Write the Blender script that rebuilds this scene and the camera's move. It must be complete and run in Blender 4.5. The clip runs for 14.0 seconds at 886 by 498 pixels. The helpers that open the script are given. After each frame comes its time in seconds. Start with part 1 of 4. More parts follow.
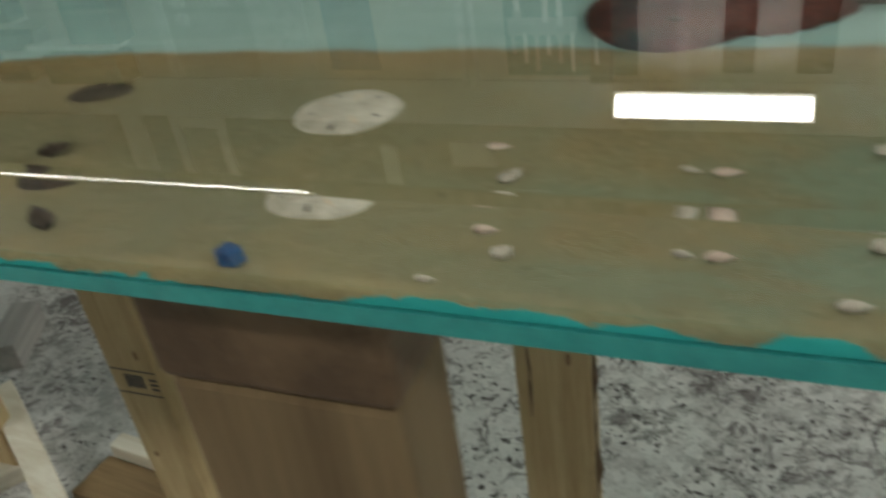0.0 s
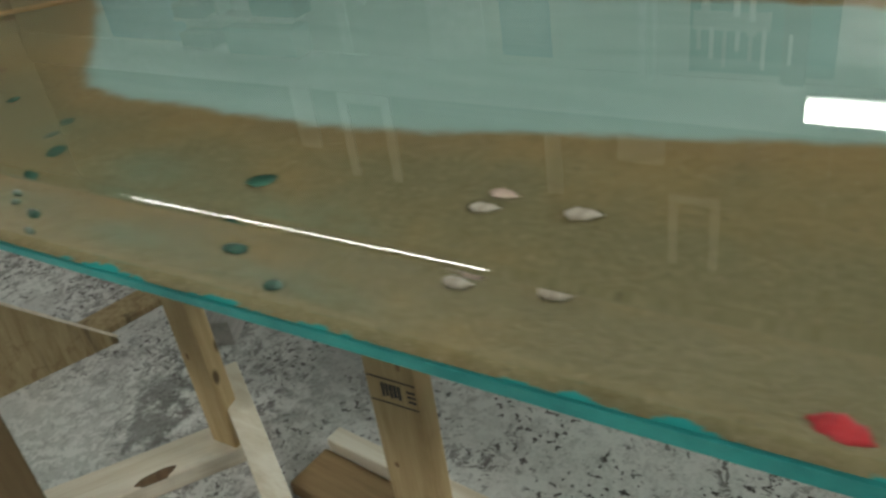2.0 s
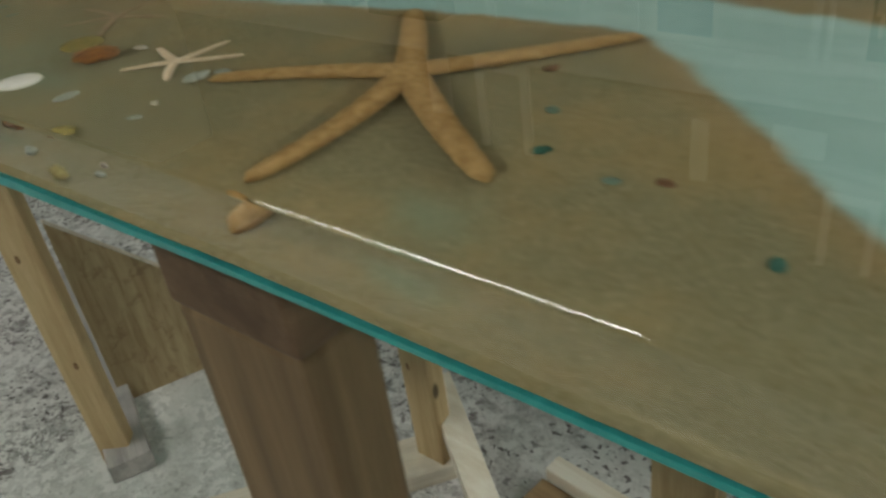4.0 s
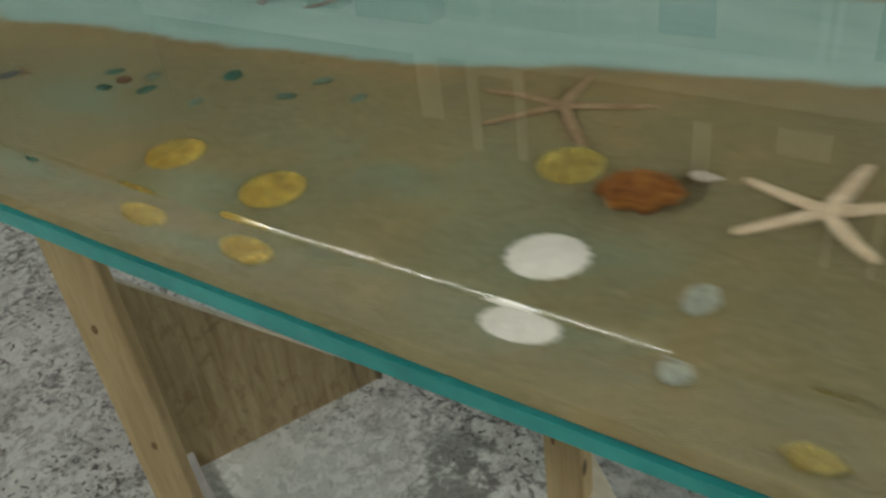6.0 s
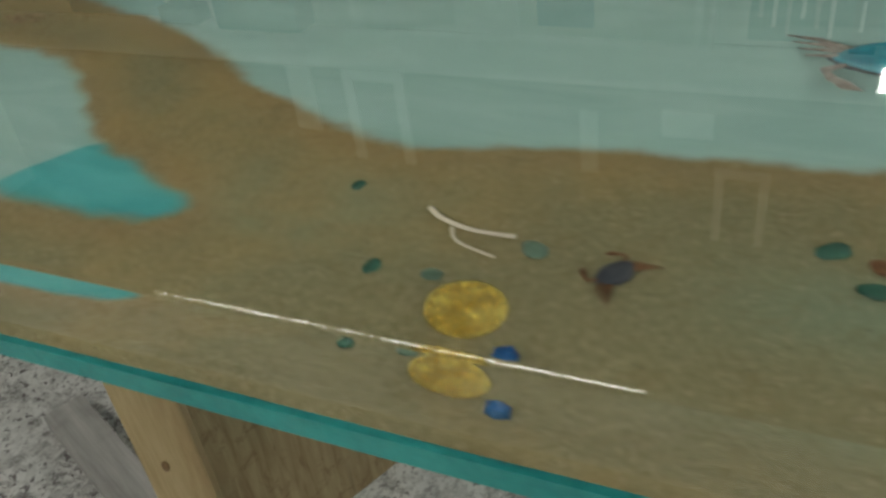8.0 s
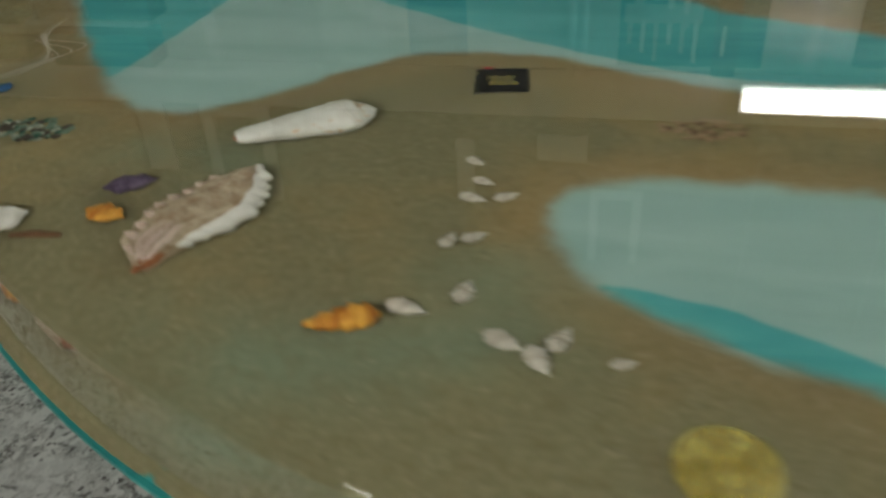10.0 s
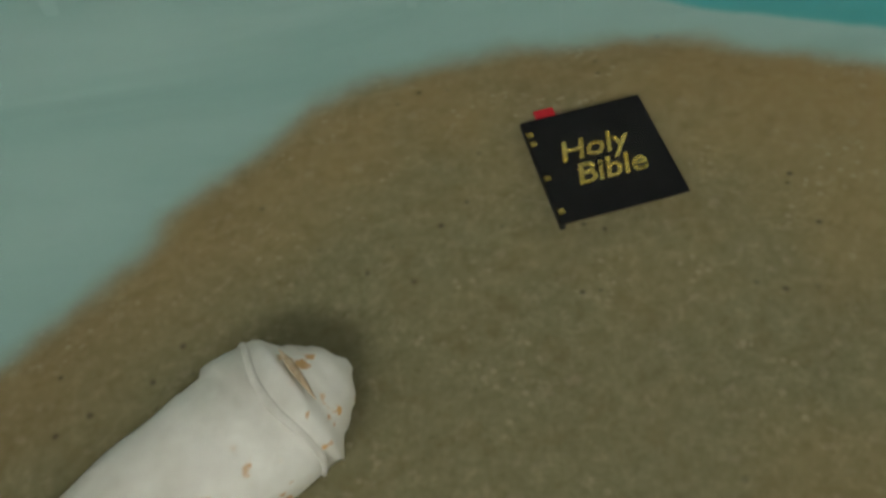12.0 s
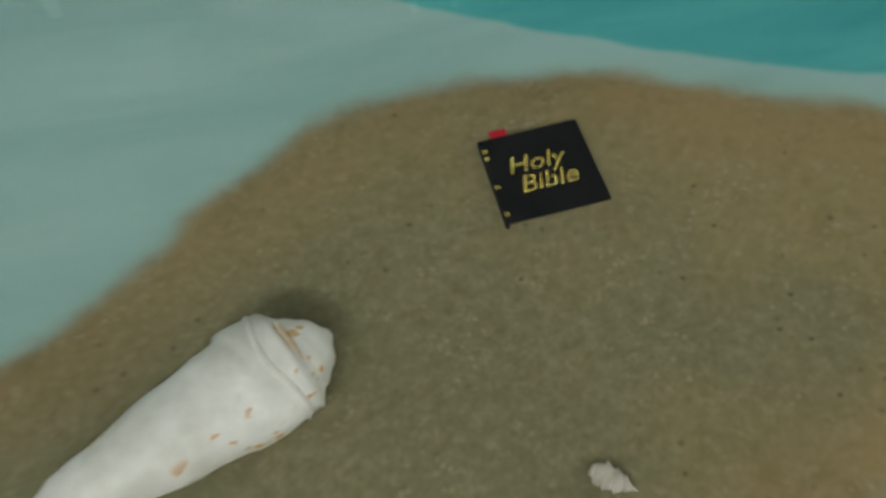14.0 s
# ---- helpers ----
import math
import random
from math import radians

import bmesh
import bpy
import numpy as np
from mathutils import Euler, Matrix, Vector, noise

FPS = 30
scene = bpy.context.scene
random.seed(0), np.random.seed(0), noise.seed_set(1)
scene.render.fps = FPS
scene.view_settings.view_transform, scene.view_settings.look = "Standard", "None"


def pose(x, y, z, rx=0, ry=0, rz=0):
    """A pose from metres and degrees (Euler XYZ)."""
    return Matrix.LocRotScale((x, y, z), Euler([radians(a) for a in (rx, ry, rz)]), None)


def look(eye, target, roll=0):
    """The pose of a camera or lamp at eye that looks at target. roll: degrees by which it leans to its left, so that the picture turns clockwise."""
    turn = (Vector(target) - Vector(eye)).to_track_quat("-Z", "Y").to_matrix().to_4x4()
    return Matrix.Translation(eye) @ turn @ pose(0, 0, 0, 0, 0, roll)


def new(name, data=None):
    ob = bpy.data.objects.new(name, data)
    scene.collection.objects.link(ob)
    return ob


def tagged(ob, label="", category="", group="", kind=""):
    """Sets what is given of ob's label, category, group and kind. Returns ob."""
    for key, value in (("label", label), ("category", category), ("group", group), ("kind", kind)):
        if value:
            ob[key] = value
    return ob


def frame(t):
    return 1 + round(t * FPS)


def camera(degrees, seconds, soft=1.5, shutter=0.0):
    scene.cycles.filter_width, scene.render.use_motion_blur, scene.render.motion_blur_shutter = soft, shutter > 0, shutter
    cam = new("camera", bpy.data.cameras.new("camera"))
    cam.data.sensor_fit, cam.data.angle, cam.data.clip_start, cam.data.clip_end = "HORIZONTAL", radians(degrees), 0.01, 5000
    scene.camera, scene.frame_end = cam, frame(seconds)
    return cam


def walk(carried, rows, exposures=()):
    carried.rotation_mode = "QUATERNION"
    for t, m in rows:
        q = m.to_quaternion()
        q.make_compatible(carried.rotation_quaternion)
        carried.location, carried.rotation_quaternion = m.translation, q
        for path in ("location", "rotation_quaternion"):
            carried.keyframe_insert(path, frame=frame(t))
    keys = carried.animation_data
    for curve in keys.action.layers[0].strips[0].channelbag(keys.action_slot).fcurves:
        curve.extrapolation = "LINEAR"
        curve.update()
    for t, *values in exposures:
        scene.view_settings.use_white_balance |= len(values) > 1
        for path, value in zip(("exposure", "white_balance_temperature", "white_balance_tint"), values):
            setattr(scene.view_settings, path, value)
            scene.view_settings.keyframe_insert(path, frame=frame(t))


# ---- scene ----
cam = camera(55.68, 14.0, soft=2.6, shutter=0.5)
TOP = 1.07  # height of the edge highlight of the bar top above the floor
ROWS = [
    (0.0, 0.0004, -0.1620, 1.1650, 24.39, -31.86, -8.64),
    (0.5, -0.0590, -0.1574, 1.1706, 29.42, -29.78, -9.74),
    (1.0, -0.1184, -0.1466, 1.1731, 31.02, -30.49, -9.76),
    (1.5, -0.1804, -0.1467, 1.1822, 33.02, -30.83, -9.51),
    (2.0, -0.2416, -0.1512, 1.1866, 34.66, -31.67, -9.02),
    (2.5, -0.2986, -0.1595, 1.1901, 36.78, -32.16, -8.31),
    (3.0, -0.3686, -0.1618, 1.2042, 38.91, -32.57, -8.31),
    (3.5, -0.4580, -0.1535, 1.2071, 41.11, -32.78, -7.85),
    (4.0, -0.5588, -0.1470, 1.2095, 42.69, -33.08, -8.54),
    (4.2, -0.5868, -0.1553, 1.2145, 43.04, -33.07, -7.51),
    (6.3, -0.9922, -0.1458, 1.2043, 38.53, -33.58, -7.92),
    (6.5, -1.0506, -0.1465, 1.2012, 37.17, -33.20, -7.39),
    (6.9, -1.1479, -0.1499, 1.2073, 34.10, -34.24, -7.36),
    (7.1, -1.1852, -0.1460, 1.2069, 33.27, -34.37, -7.39),
    (9.3, -1.6002, -0.1421, 1.2306, 17.71, -35.84, -5.21),
    (9.5, -1.6713, -0.1388, 1.2251, 16.63, -35.20, -4.21),
    (9.7, -1.7246, -0.1323, 1.2235, 17.15, -35.01, -4.75),
    (10.0, -1.7994, -0.0969, 1.2115, 13.45, -34.56, -3.75),
    (10.2, -1.8354, -0.0799, 1.2047, 11.64, -35.10, -4.24),
    (10.5, -1.8757, -0.0481, 1.2028, 7.26, -36.66, -2.58),
    (11.0, -1.9075, 0.0413, 1.2039, 4.55, -40.69, -2.38),
    (11.5, -1.9050, 0.1125, 1.1915, 5.56, -47.82, -6.12),
    (12.0, -1.8787, 0.1420, 1.1694, 0.96, -52.37, -8.75),
    (12.5, -1.8797, 0.1497, 1.1688, 0.71, -53.74, -8.62),
    (13.0, -1.8672, 0.1525, 1.1634, 0.42, -54.03, -9.13),
    (13.5, -1.8668, 0.1491, 1.1668, 0.27, -54.96, -8.71),
    (14.0, -1.8715, 0.1198, 1.1936, 1.00, -52.08, -8.28),
]


def aim(x, y, z, yaw, pitch, roll):
    a, b = radians(yaw), radians(pitch)
    eye = Vector((x, y, z))
    return look(eye, eye + Vector((-math.sin(a) * math.cos(b), math.cos(a) * math.cos(b), math.sin(b))), roll)


walk(cam, [(r[0], aim(*r[1:])) for r in ROWS], exposures=[(0.0, 0.0, 6500, 10), (7.0, 0.0, 6500, 10), (9.5, -0.17, 6500, 10), (11.5, -0.31, 6500, 10), (13.0, -0.22, 6500, 10), (14.0, -0.06, 6100, 10)])

# ---- light ----
world = bpy.data.worlds.new("world")
scene.world = world
world.use_nodes = True
world.node_tree.nodes["Background"].inputs["Color"].default_value = (0.8, 0.9, 1.0, 1)
world.node_tree.nodes["Background"].inputs["Strength"].default_value = 0.02
LAMP_POWER = 28.5


# ---- materials ----
class Graph:
    """Short hand for a node material."""

    def __init__(self, name):
        self.mat = bpy.data.materials.new(name)
        self.mat.use_nodes = True
        self.tree = self.mat.node_tree
        self.tree.nodes.clear()
        self.out = self.add("ShaderNodeOutputMaterial")

    def add(self, kind, **values):
        node = self.tree.nodes.new(kind)
        for key, value in values.items():
            setattr(node, key, value)
        return node

    def link(self, a, b):
        self.tree.links.new(a, b)

    def coords(self, scale=1.0, stretch=(1, 1, 1)):
        tex = self.add("ShaderNodeTexCoord")
        m = self.add("ShaderNodeMapping")
        m.inputs["Scale"].default_value = tuple(scale * s for s in stretch)
        self.link(tex.outputs["Object"], m.inputs["Vector"])
        return m.outputs["Vector"]

    def noise(self, vector, scale, detail=4.0, rough=0.55, distortion=0.0):
        n = self.add("ShaderNodeTexNoise")
        n.inputs["Scale"].default_value = scale
        n.inputs["Detail"].default_value = detail
        n.inputs["Roughness"].default_value = rough
        n.inputs["Distortion"].default_value = distortion
        self.link(vector, n.inputs["Vector"])
        return n.outputs["Fac"]

    def spots(self, vector, scale):
        n = self.add("ShaderNodeTexVoronoi")
        n.inputs["Scale"].default_value = scale
        self.link(vector, n.inputs["Vector"])
        return n.outputs["Distance"]

    def ramp(self, fac, stops):
        r = self.add("ShaderNodeValToRGB")
        while len(r.color_ramp.elements) < len(stops):
            r.color_ramp.elements.new(0.5)
        for e, (pos, col) in zip(r.color_ramp.elements, stops):
            e.position = pos
            e.color = (*col, 1) if len(col) == 3 else col
        self.link(fac, r.inputs["Fac"])
        return r.outputs["Color"]

    def mix(self, fac, a, b, blend="MIX"):
        m = self.add("ShaderNodeMix", data_type="RGBA", blend_type=blend)
        for value, socket in ((fac, m.inputs[0]), (a, m.inputs[6]), (b, m.inputs[7])):
            if isinstance(value, bpy.types.NodeSocket):
                self.link(value, socket)
            elif isinstance(value, (int, float)):
                socket.default_value = value
            else:
                socket.default_value = (*value, 1)
        return m.outputs[2]

    def math(self, op, a, b=0.0, c=0.0):
        m = self.add("ShaderNodeMath", operation=op)
        for value, socket in zip((a, b, c), m.inputs):
            if isinstance(value, bpy.types.NodeSocket):
                self.link(value, socket)
            else:
                socket.default_value = value
        return m.outputs[0]

    def step(self, value, low, high):
        m = self.add("ShaderNodeMapRange", interpolation_type="SMOOTHSTEP")
        m.inputs[1].default_value, m.inputs[2].default_value = low, high
        self.link(value, m.inputs[0])
        return m.outputs[0]

    def attribute(self, name):
        return self.add("ShaderNodeAttribute", attribute_name=name).outputs["Fac"]

    def finish(self, colour, rough=0.6, bump=None, depth=0.001, metal=0.0, strength=0.6, coat=0.0, sub=0.0):
        b = self.add("ShaderNodeBsdfPrincipled")
        if isinstance(colour, bpy.types.NodeSocket):
            self.link(colour, b.inputs["Base Color"])
        else:
            b.inputs["Base Color"].default_value = (*colour, 1)
        if isinstance(rough, bpy.types.NodeSocket):
            self.link(rough, b.inputs["Roughness"])
        else:
            b.inputs["Roughness"].default_value = rough
        b.inputs["Metallic"].default_value = metal
        b.inputs["Coat Weight"].default_value = coat
        if bump is not None:
            n = self.add("ShaderNodeBump")
            n.inputs["Strength"].default_value = strength
            n.inputs["Distance"].default_value = depth
            self.link(bump, n.inputs["Height"])
            self.link(n.outputs["Normal"], b.inputs["Normal"])
        self.link(b.outputs[0], self.out.inputs["Surface"])
        return self.mat


def mottled(name, dark, light, scale=60.0, rough=0.55, metal=0.0, depth=0.0005, stretch=(1, 1, 1), fine=6.0):
    """Two tones broken up at two scales, with a fine relief."""
    g = Graph(name)
    v = g.coords(1.0, stretch)
    wide, small = g.noise(v, scale, 3), g.noise(v, scale * fine, 4, 0.65)
    both = g.math("ADD", g.math("MULTIPLY", wide, 0.6), g.math("MULTIPLY", small, 0.4))
    return g.finish(g.ramp(both, [(0.36, dark), (0.64, light)]), rough, small, depth, metal)


def wood(name, pale, dark, along, knots=True, rough=0.65):
    """Sawn timber with its grain along one axis."""
    g = Graph(name)
    squeeze = [1.0, 1.0, 1.0]
    squeeze["xyz".index(along)] = 0.06
    rnd = g.add("ShaderNodeObjectInfo").outputs["Random"]
    v = g.coords(1.0, squeeze)
    shift = g.add("ShaderNodeVectorMath", operation="ADD")
    comb = g.add("ShaderNodeCombineXYZ")
    g.link(g.math("MULTIPLY", rnd, 7.0), comb.inputs[0])
    g.link(g.math("MULTIPLY", rnd, 3.0), comb.inputs[2])
    g.link(v, shift.inputs[0])
    g.link(comb.outputs[0], shift.inputs[1])
    v = shift.outputs[0]
    broad, grain = g.noise(v, 22, 3, 0.5, 1.2), g.noise(v, 180, 5, 0.7, 0.4)
    colour = g.ramp(g.math("ADD", g.math("MULTIPLY", broad, 0.65), g.math("MULTIPLY", grain, 0.35)), [(0.36, dark), (0.5, tuple((a + b) / 2 for a, b in zip(pale, dark))), (0.62, pale)])
    stain = g.noise(g.coords(), 7, 3, 0.6)
    colour = g.mix(g.math("MULTIPLY", g.step(stain, 0.55, 0.75), 0.45), colour, tuple(0.55 * c for c in dark))
    if knots:
        knot = g.spots(g.coords(1.0, [s if s < 1 else 1.0 for s in [0.45 if a == along else 1.0 for a in "xyz"]]), 9)
        colour = g.mix(g.step(knot, 0.1, 0.05), colour, tuple(0.3 * c for c in dark))
    return g.finish(colour, rough, grain, 0.0012)


def plain(name, colour, rough=0.5, metal=0.0):
    tint = tuple(min(1.0, c * 1.15) for c in colour)
    return mottled(name, tuple(c * 0.88 for c in colour), tint, 18, rough, metal, 0.0003)


def make_seabed():
    g = Graph("painted_sand_and_sea")
    v = g.coords()
    shore, deep, rim, olive = g.attribute("shore"), g.attribute("deep"), g.attribute("rim"), g.attribute("stain")
    wob = g.math("MULTIPLY", g.math("SUBTRACT", g.noise(v, 55, 3, 0.5), 0.5), 0.012)
    grit, grain, cloud = g.noise(v, 1100, 2, 0.8), g.noise(v, 330, 3, 0.75), g.noise(v, 11, 4, 0.6)
    sand = g.ramp(g.math("ADD", g.math("MULTIPLY", grit, 0.35), g.math("MULTIPLY", grain, 0.65)), [(0.27, (0.142, 0.125, 0.062)), (0.5, (0.200, 0.181, 0.098)), (0.73, (0.285, 0.263, 0.158))])
    sand = g.mix(g.step(cloud, 0.42, 0.66), sand, g.mix(0.35, sand, (0.36, 0.24, 0.09)))
    sand = g.mix(g.math("MULTIPLY", olive, g.step(g.noise(v, 14, 4, 0.6, 0.6), 0.3, 0.6)), sand, (0.17, 0.25, 0.175))
    warm = g.math("MULTIPLY", g.step(g.math("ADD", shore, wob), 0.034, 0.006), 0.5)
    sand = g.mix(warm, sand, g.mix(0.6, sand, (0.36, 0.215, 0.085)))
    blots = g.step(g.noise(v, 120, 4, 0.7, 0.6), 0.50, 0.64)
    sand = g.mix(g.math("MULTIPLY", blots, 0.24), sand, (0.15, 0.105, 0.038))
    pale = g.step(g.noise(v, 260, 3, 0.6), 0.58, 0.70)
    sand = g.mix(g.math("MULTIPLY", pale, 0.25), sand, (0.38, 0.34, 0.24))
    specks = g.step(g.spots(v, 210), 0.16, 0.08)
    sand = g.mix(g.math("MULTIPLY", g.math("MULTIPLY", specks, 0.55), g.step(g.noise(v, 40, 2), 0.52, 0.6)), sand, (0.05, 0.04, 0.03))
    chips = g.step(g.spots(v, 420), 0.3, 0.18)
    sand = g.mix(g.math("MULTIPLY", g.math("MULTIPLY", chips, 0.3), g.step(g.noise(v, 75, 2), 0.52, 0.62)), sand, (0.42, 0.38, 0.27))
    swell = g.noise(g.coords(1.0, (0.4, 1.6, 1)), 24, 4, 0.55, 0.8)
    light = g.ramp(swell, [(0.3, (0.27, 0.425, 0.388)), (0.7, (0.355, 0.51, 0.47))])
    dark = g.ramp(swell, [(0.3, (0.05, 0.30, 0.305)), (0.7, (0.115, 0.43, 0.42))])
    wave = g.math("ADD", deep, g.math("MULTIPLY", wob, 0.35))
    sea = g.mix(g.step(wave, -0.0012, 0.0015), light, dark)
    colour = g.mix(g.step(g.math("ADD", shore, wob), -0.003, 0.007), sea, sand)
    cream = g.step(g.math("ADD", rim, g.math("MULTIPLY", wob, 0.5)), 0.013, 0.008)
    colour = g.mix(g.math("MULTIPLY", g.math("MULTIPLY", cream, g.step(g.noise(v, 18, 4, 0.6), 0.3, 0.6)), 0.16), colour, (0.46, 0.38, 0.21))
    lip = g.step(g.math("ADD", rim, g.math("MULTIPLY", g.math("SUBTRACT", g.noise(g.coords(1.0, (0.7, 1, 1)), 36, 5, 0.65), 0.5), 0.022)), 0.0010, 0.0)
    colour = g.mix(lip, colour, (0.03, 0.33, 0.31))
    return g.finish(colour, 0.8, g.math("ADD", grit, grain), 0.0004, 0, 0.28)


def make_resin():
    g = Graph("clear_resin")
    glass = g.add("ShaderNodeBsdfPrincipled")
    glass.inputs["Base Color"].default_value = (0.985, 1.0, 0.975, 1)
    glass.inputs["Roughness"].default_value = 0.0
    glass.inputs["IOR"].default_value = 1.52
    glass.inputs["Transmission Weight"].default_value = 1.0
    g.link(glass.outputs[0], g.out.inputs["Surface"])
    return g.mat


def make_concrete():
    g = Graph("stained_concrete")
    v = g.coords()
    a, b, c = g.noise(v, 4.5, 5, 0.65, 0.3), g.noise(v, 24, 5, 0.75, 0.5), g.noise(v, 110, 5, 0.75)
    tone = g.math("ADD", g.math("MULTIPLY", a, 0.3), g.math("ADD", g.math("MULTIPLY", b, 0.38), g.math("MULTIPLY", c, 0.32)))
    colour = g.ramp(tone, [(0.415, (0.10, 0.096, 0.085)), (0.465, (0.36, 0.358, 0.33)), (0.53, (0.62, 0.625, 0.585))])

    def around(x, y, inner, outer, ragged):
        """A ragged patch of the floor round a point: one inside it, nought outside."""
        near = g.add("ShaderNodeVectorMath", operation="DISTANCE")
        g.link(v, near.inputs[0])
        near.inputs[1].default_value = (x, y, 0.0)
        return g.step(g.math("ADD", near.outputs["Value"], g.math("MULTIPLY", g.math("SUBTRACT", b, 0.5), ragged)), outer, inner)

    # the cleaner, paler floor under the bar's round end
    clean = around(-1.80, 0.36, 0.24, 0.40, 0.5)
    colour = g.mix(g.math("MULTIPLY", clean, 0.75), colour, g.ramp(c, [(0.3, (0.52, 0.54, 0.495)), (0.7, (0.64, 0.655, 0.61))]))
    worn = g.math("SUBTRACT", 1.0, g.math("MULTIPLY", clean, 0.75))
    # whitish patches, painted brighter to make up for the bar's shade
    brightened = g.math("MAXIMUM", around(-0.62, 0.86, 0.25, 0.50, 0.7), around(-1.15, 0.85, 0.08, 0.26, 0.6))
    colour = g.mix(g.math("MULTIPLY", brightened, 0.68), colour, g.ramp(c, [(0.35, (0.62, 0.63, 0.585)), (0.65, (0.82, 0.825, 0.78))]))
    # islands of white crust, flaked dark patches and pits
    flakes = g.math("MULTIPLY", g.step(g.noise(v, 30, 6, 0.7, 0.4), 0.505, 0.522), g.step(g.noise(v, 5, 3), 0.34, 0.48))
    colour = g.mix(g.math("MULTIPLY", flakes, 0.85), colour, (0.76, 0.765, 0.72))
    scab = g.math("MULTIPLY", g.step(g.noise(v, 22, 6, 0.74, 0.8), 0.545, 0.56), g.step(g.noise(v, 2.8, 3, 0.6, 0.4), 0.46, 0.58))
    colour = g.mix(g.math("MULTIPLY", g.math("MULTIPLY", scab, 0.85), worn), colour, g.ramp(c, [(0.35, (0.07, 0.06, 0.053)), (0.65, (0.19, 0.172, 0.155))]))
    chips = g.math("MULTIPLY", g.step(g.noise(v, 66, 3, 0.5), 0.585, 0.605), g.step(g.noise(v, 8, 3), 0.42, 0.54))
    colour = g.mix(g.math("MULTIPLY", chips, worn), colour, (0.075, 0.065, 0.058))
    specks = g.math("MULTIPLY", g.step(g.spots(v, 120), 0.26, 0.18), g.step(g.noise(v, 14, 3), 0.47, 0.58))
    colour = g.mix(g.math("MULTIPLY", specks, 0.8), colour, (0.62, 0.62, 0.59))
    spill = g.math("MAXIMUM", around(-1.60, 0.60, 0.03, 0.10, 0.35), around(-1.66, 0.70, 0.03, 0.10, 0.35))
    damp = g.math("MAXIMUM", spill, g.math("MULTIPLY", around(-1.28, 0.98, 0.08, 0.24, 0.6), 0.6))
    colour = g.mix(g.math("MULTIPLY", damp, 0.8), colour, g.ramp(c, [(0.35, (0.07, 0.075, 0.062)), (0.65, (0.16, 0.165, 0.145))]))
    tint = g.step(g.noise(v, 0.8, 2, 0.5), 0.45, 0.6)
    colour = g.mix(g.math("MULTIPLY", tint, 0.2), colour, (0.40, 0.345, 0.36))
    return g.finish(colour, 0.75, g.math("SUBTRACT", g.math("ADD", b, c), g.math("MULTIPLY", scab, 0.6)), 0.003)


def glow(name, colour, strength):
    g = Graph(name)
    e = g.add("ShaderNodeEmission")
    e.inputs["Color"].default_value = (*colour, 1)
    e.inputs["Strength"].default_value = strength
    g.link(e.outputs[0], g.out.inputs["Surface"])
    return g.mat


SEABED, RESIN, CONCRETE = make_seabed(), make_resin(), make_concrete()
TEAL = mottled("teal_paint", (0.02, 0.27, 0.26), (0.05, 0.42, 0.39), 30, 0.35)
PINE_Z = wood("pine_upright", (0.58, 0.445, 0.245), (0.38, 0.26, 0.12), "z")
PINE_X = wood("pine_lying", (0.82, 0.76, 0.64), (0.66, 0.57, 0.43), "x")
BROWN_Z = wood("stained_post", (0.25, 0.170, 0.085), (0.145, 0.092, 0.043), "z", knots=False)
BROWN_Y = wood("stained_plank", (0.17, 0.105, 0.055), (0.09, 0.052, 0.027), "y", knots=False)
KNOT = mottled("wood_knot", (0.16, 0.085, 0.035), (0.30, 0.18, 0.08), 200, 0.6)
BROWN_X = wood("stained_board", (0.30, 0.20, 0.10), (0.19, 0.12, 0.055), "x", knots=False)
GREY_X = wood("weathered_plank", (0.50, 0.48, 0.45), (0.30, 0.285, 0.265), "x", knots=False)


def make_ply():
    g = Graph("stained_plywood")
    v = g.coords(1.0, (1, 1, 0.12))
    tone = g.ramp(g.noise(v, 60, 4, 0.6, 0.5), [(0.35, (0.28, 0.20, 0.10)), (0.65, (0.42, 0.33, 0.185))])
    runs = g.step(g.noise(g.coords(1.0, (1, 1, 0.1)), 9, 4, 0.6, 0.4), 0.56, 0.66)
    blots = g.step(g.noise(g.coords(), 26, 5, 0.65, 0.6), 0.52, 0.66)
    tone = g.mix(g.math("MULTIPLY", blots, 0.55), tone, (0.20, 0.125, 0.06))
    return g.finish(g.mix(g.math("MULTIPLY", runs, 0.75), tone, (0.085, 0.055, 0.03)), 0.7, g.noise(v, 300, 3), 0.001)


PLY = make_ply()
WALL = mottled("pale_wall", (0.58, 0.60, 0.57), (0.72, 0.74, 0.70), 1.5, 0.7)
WHITE = plain("white_enamel", (0.78, 0.79, 0.77), 0.4)
CEIL = mottled("grey_ceiling", (0.26, 0.27, 0.25), (0.36, 0.37, 0.34), 1.2, 0.8)
BLUE = mottled("blue_sheet", (0.13, 0.28, 0.42), (0.2, 0.38, 0.52), 4, 0.6)
METAL = plain("dull_metal", (0.5, 0.5, 0.5), 0.35, 0.9)
SLATE = mottled("dark_slate_paint", (0.03, 0.05, 0.05), (0.08, 0.11, 0.105), 5, 0.6)
PEG = mottled("dark_teal_board", (0.03, 0.15, 0.16), (0.06, 0.24, 0.24), 4, 0.6)
INK = plain("black_ink", (0.03, 0.03, 0.035), 0.6)
TUBE = glow("lamp_diffuser", (1.0, 1.0, 0.93), LAMP_POWER)


# ---- building blocks ----
def mesh_of(name, bm, material, smooth=False):
    me = bpy.data.meshes.new(name)
    bm.to_mesh(me)
    bm.free()
    me.materials.append(material)
    if smooth:
        for p in me.polygons:
            p.use_smooth = True
    return me


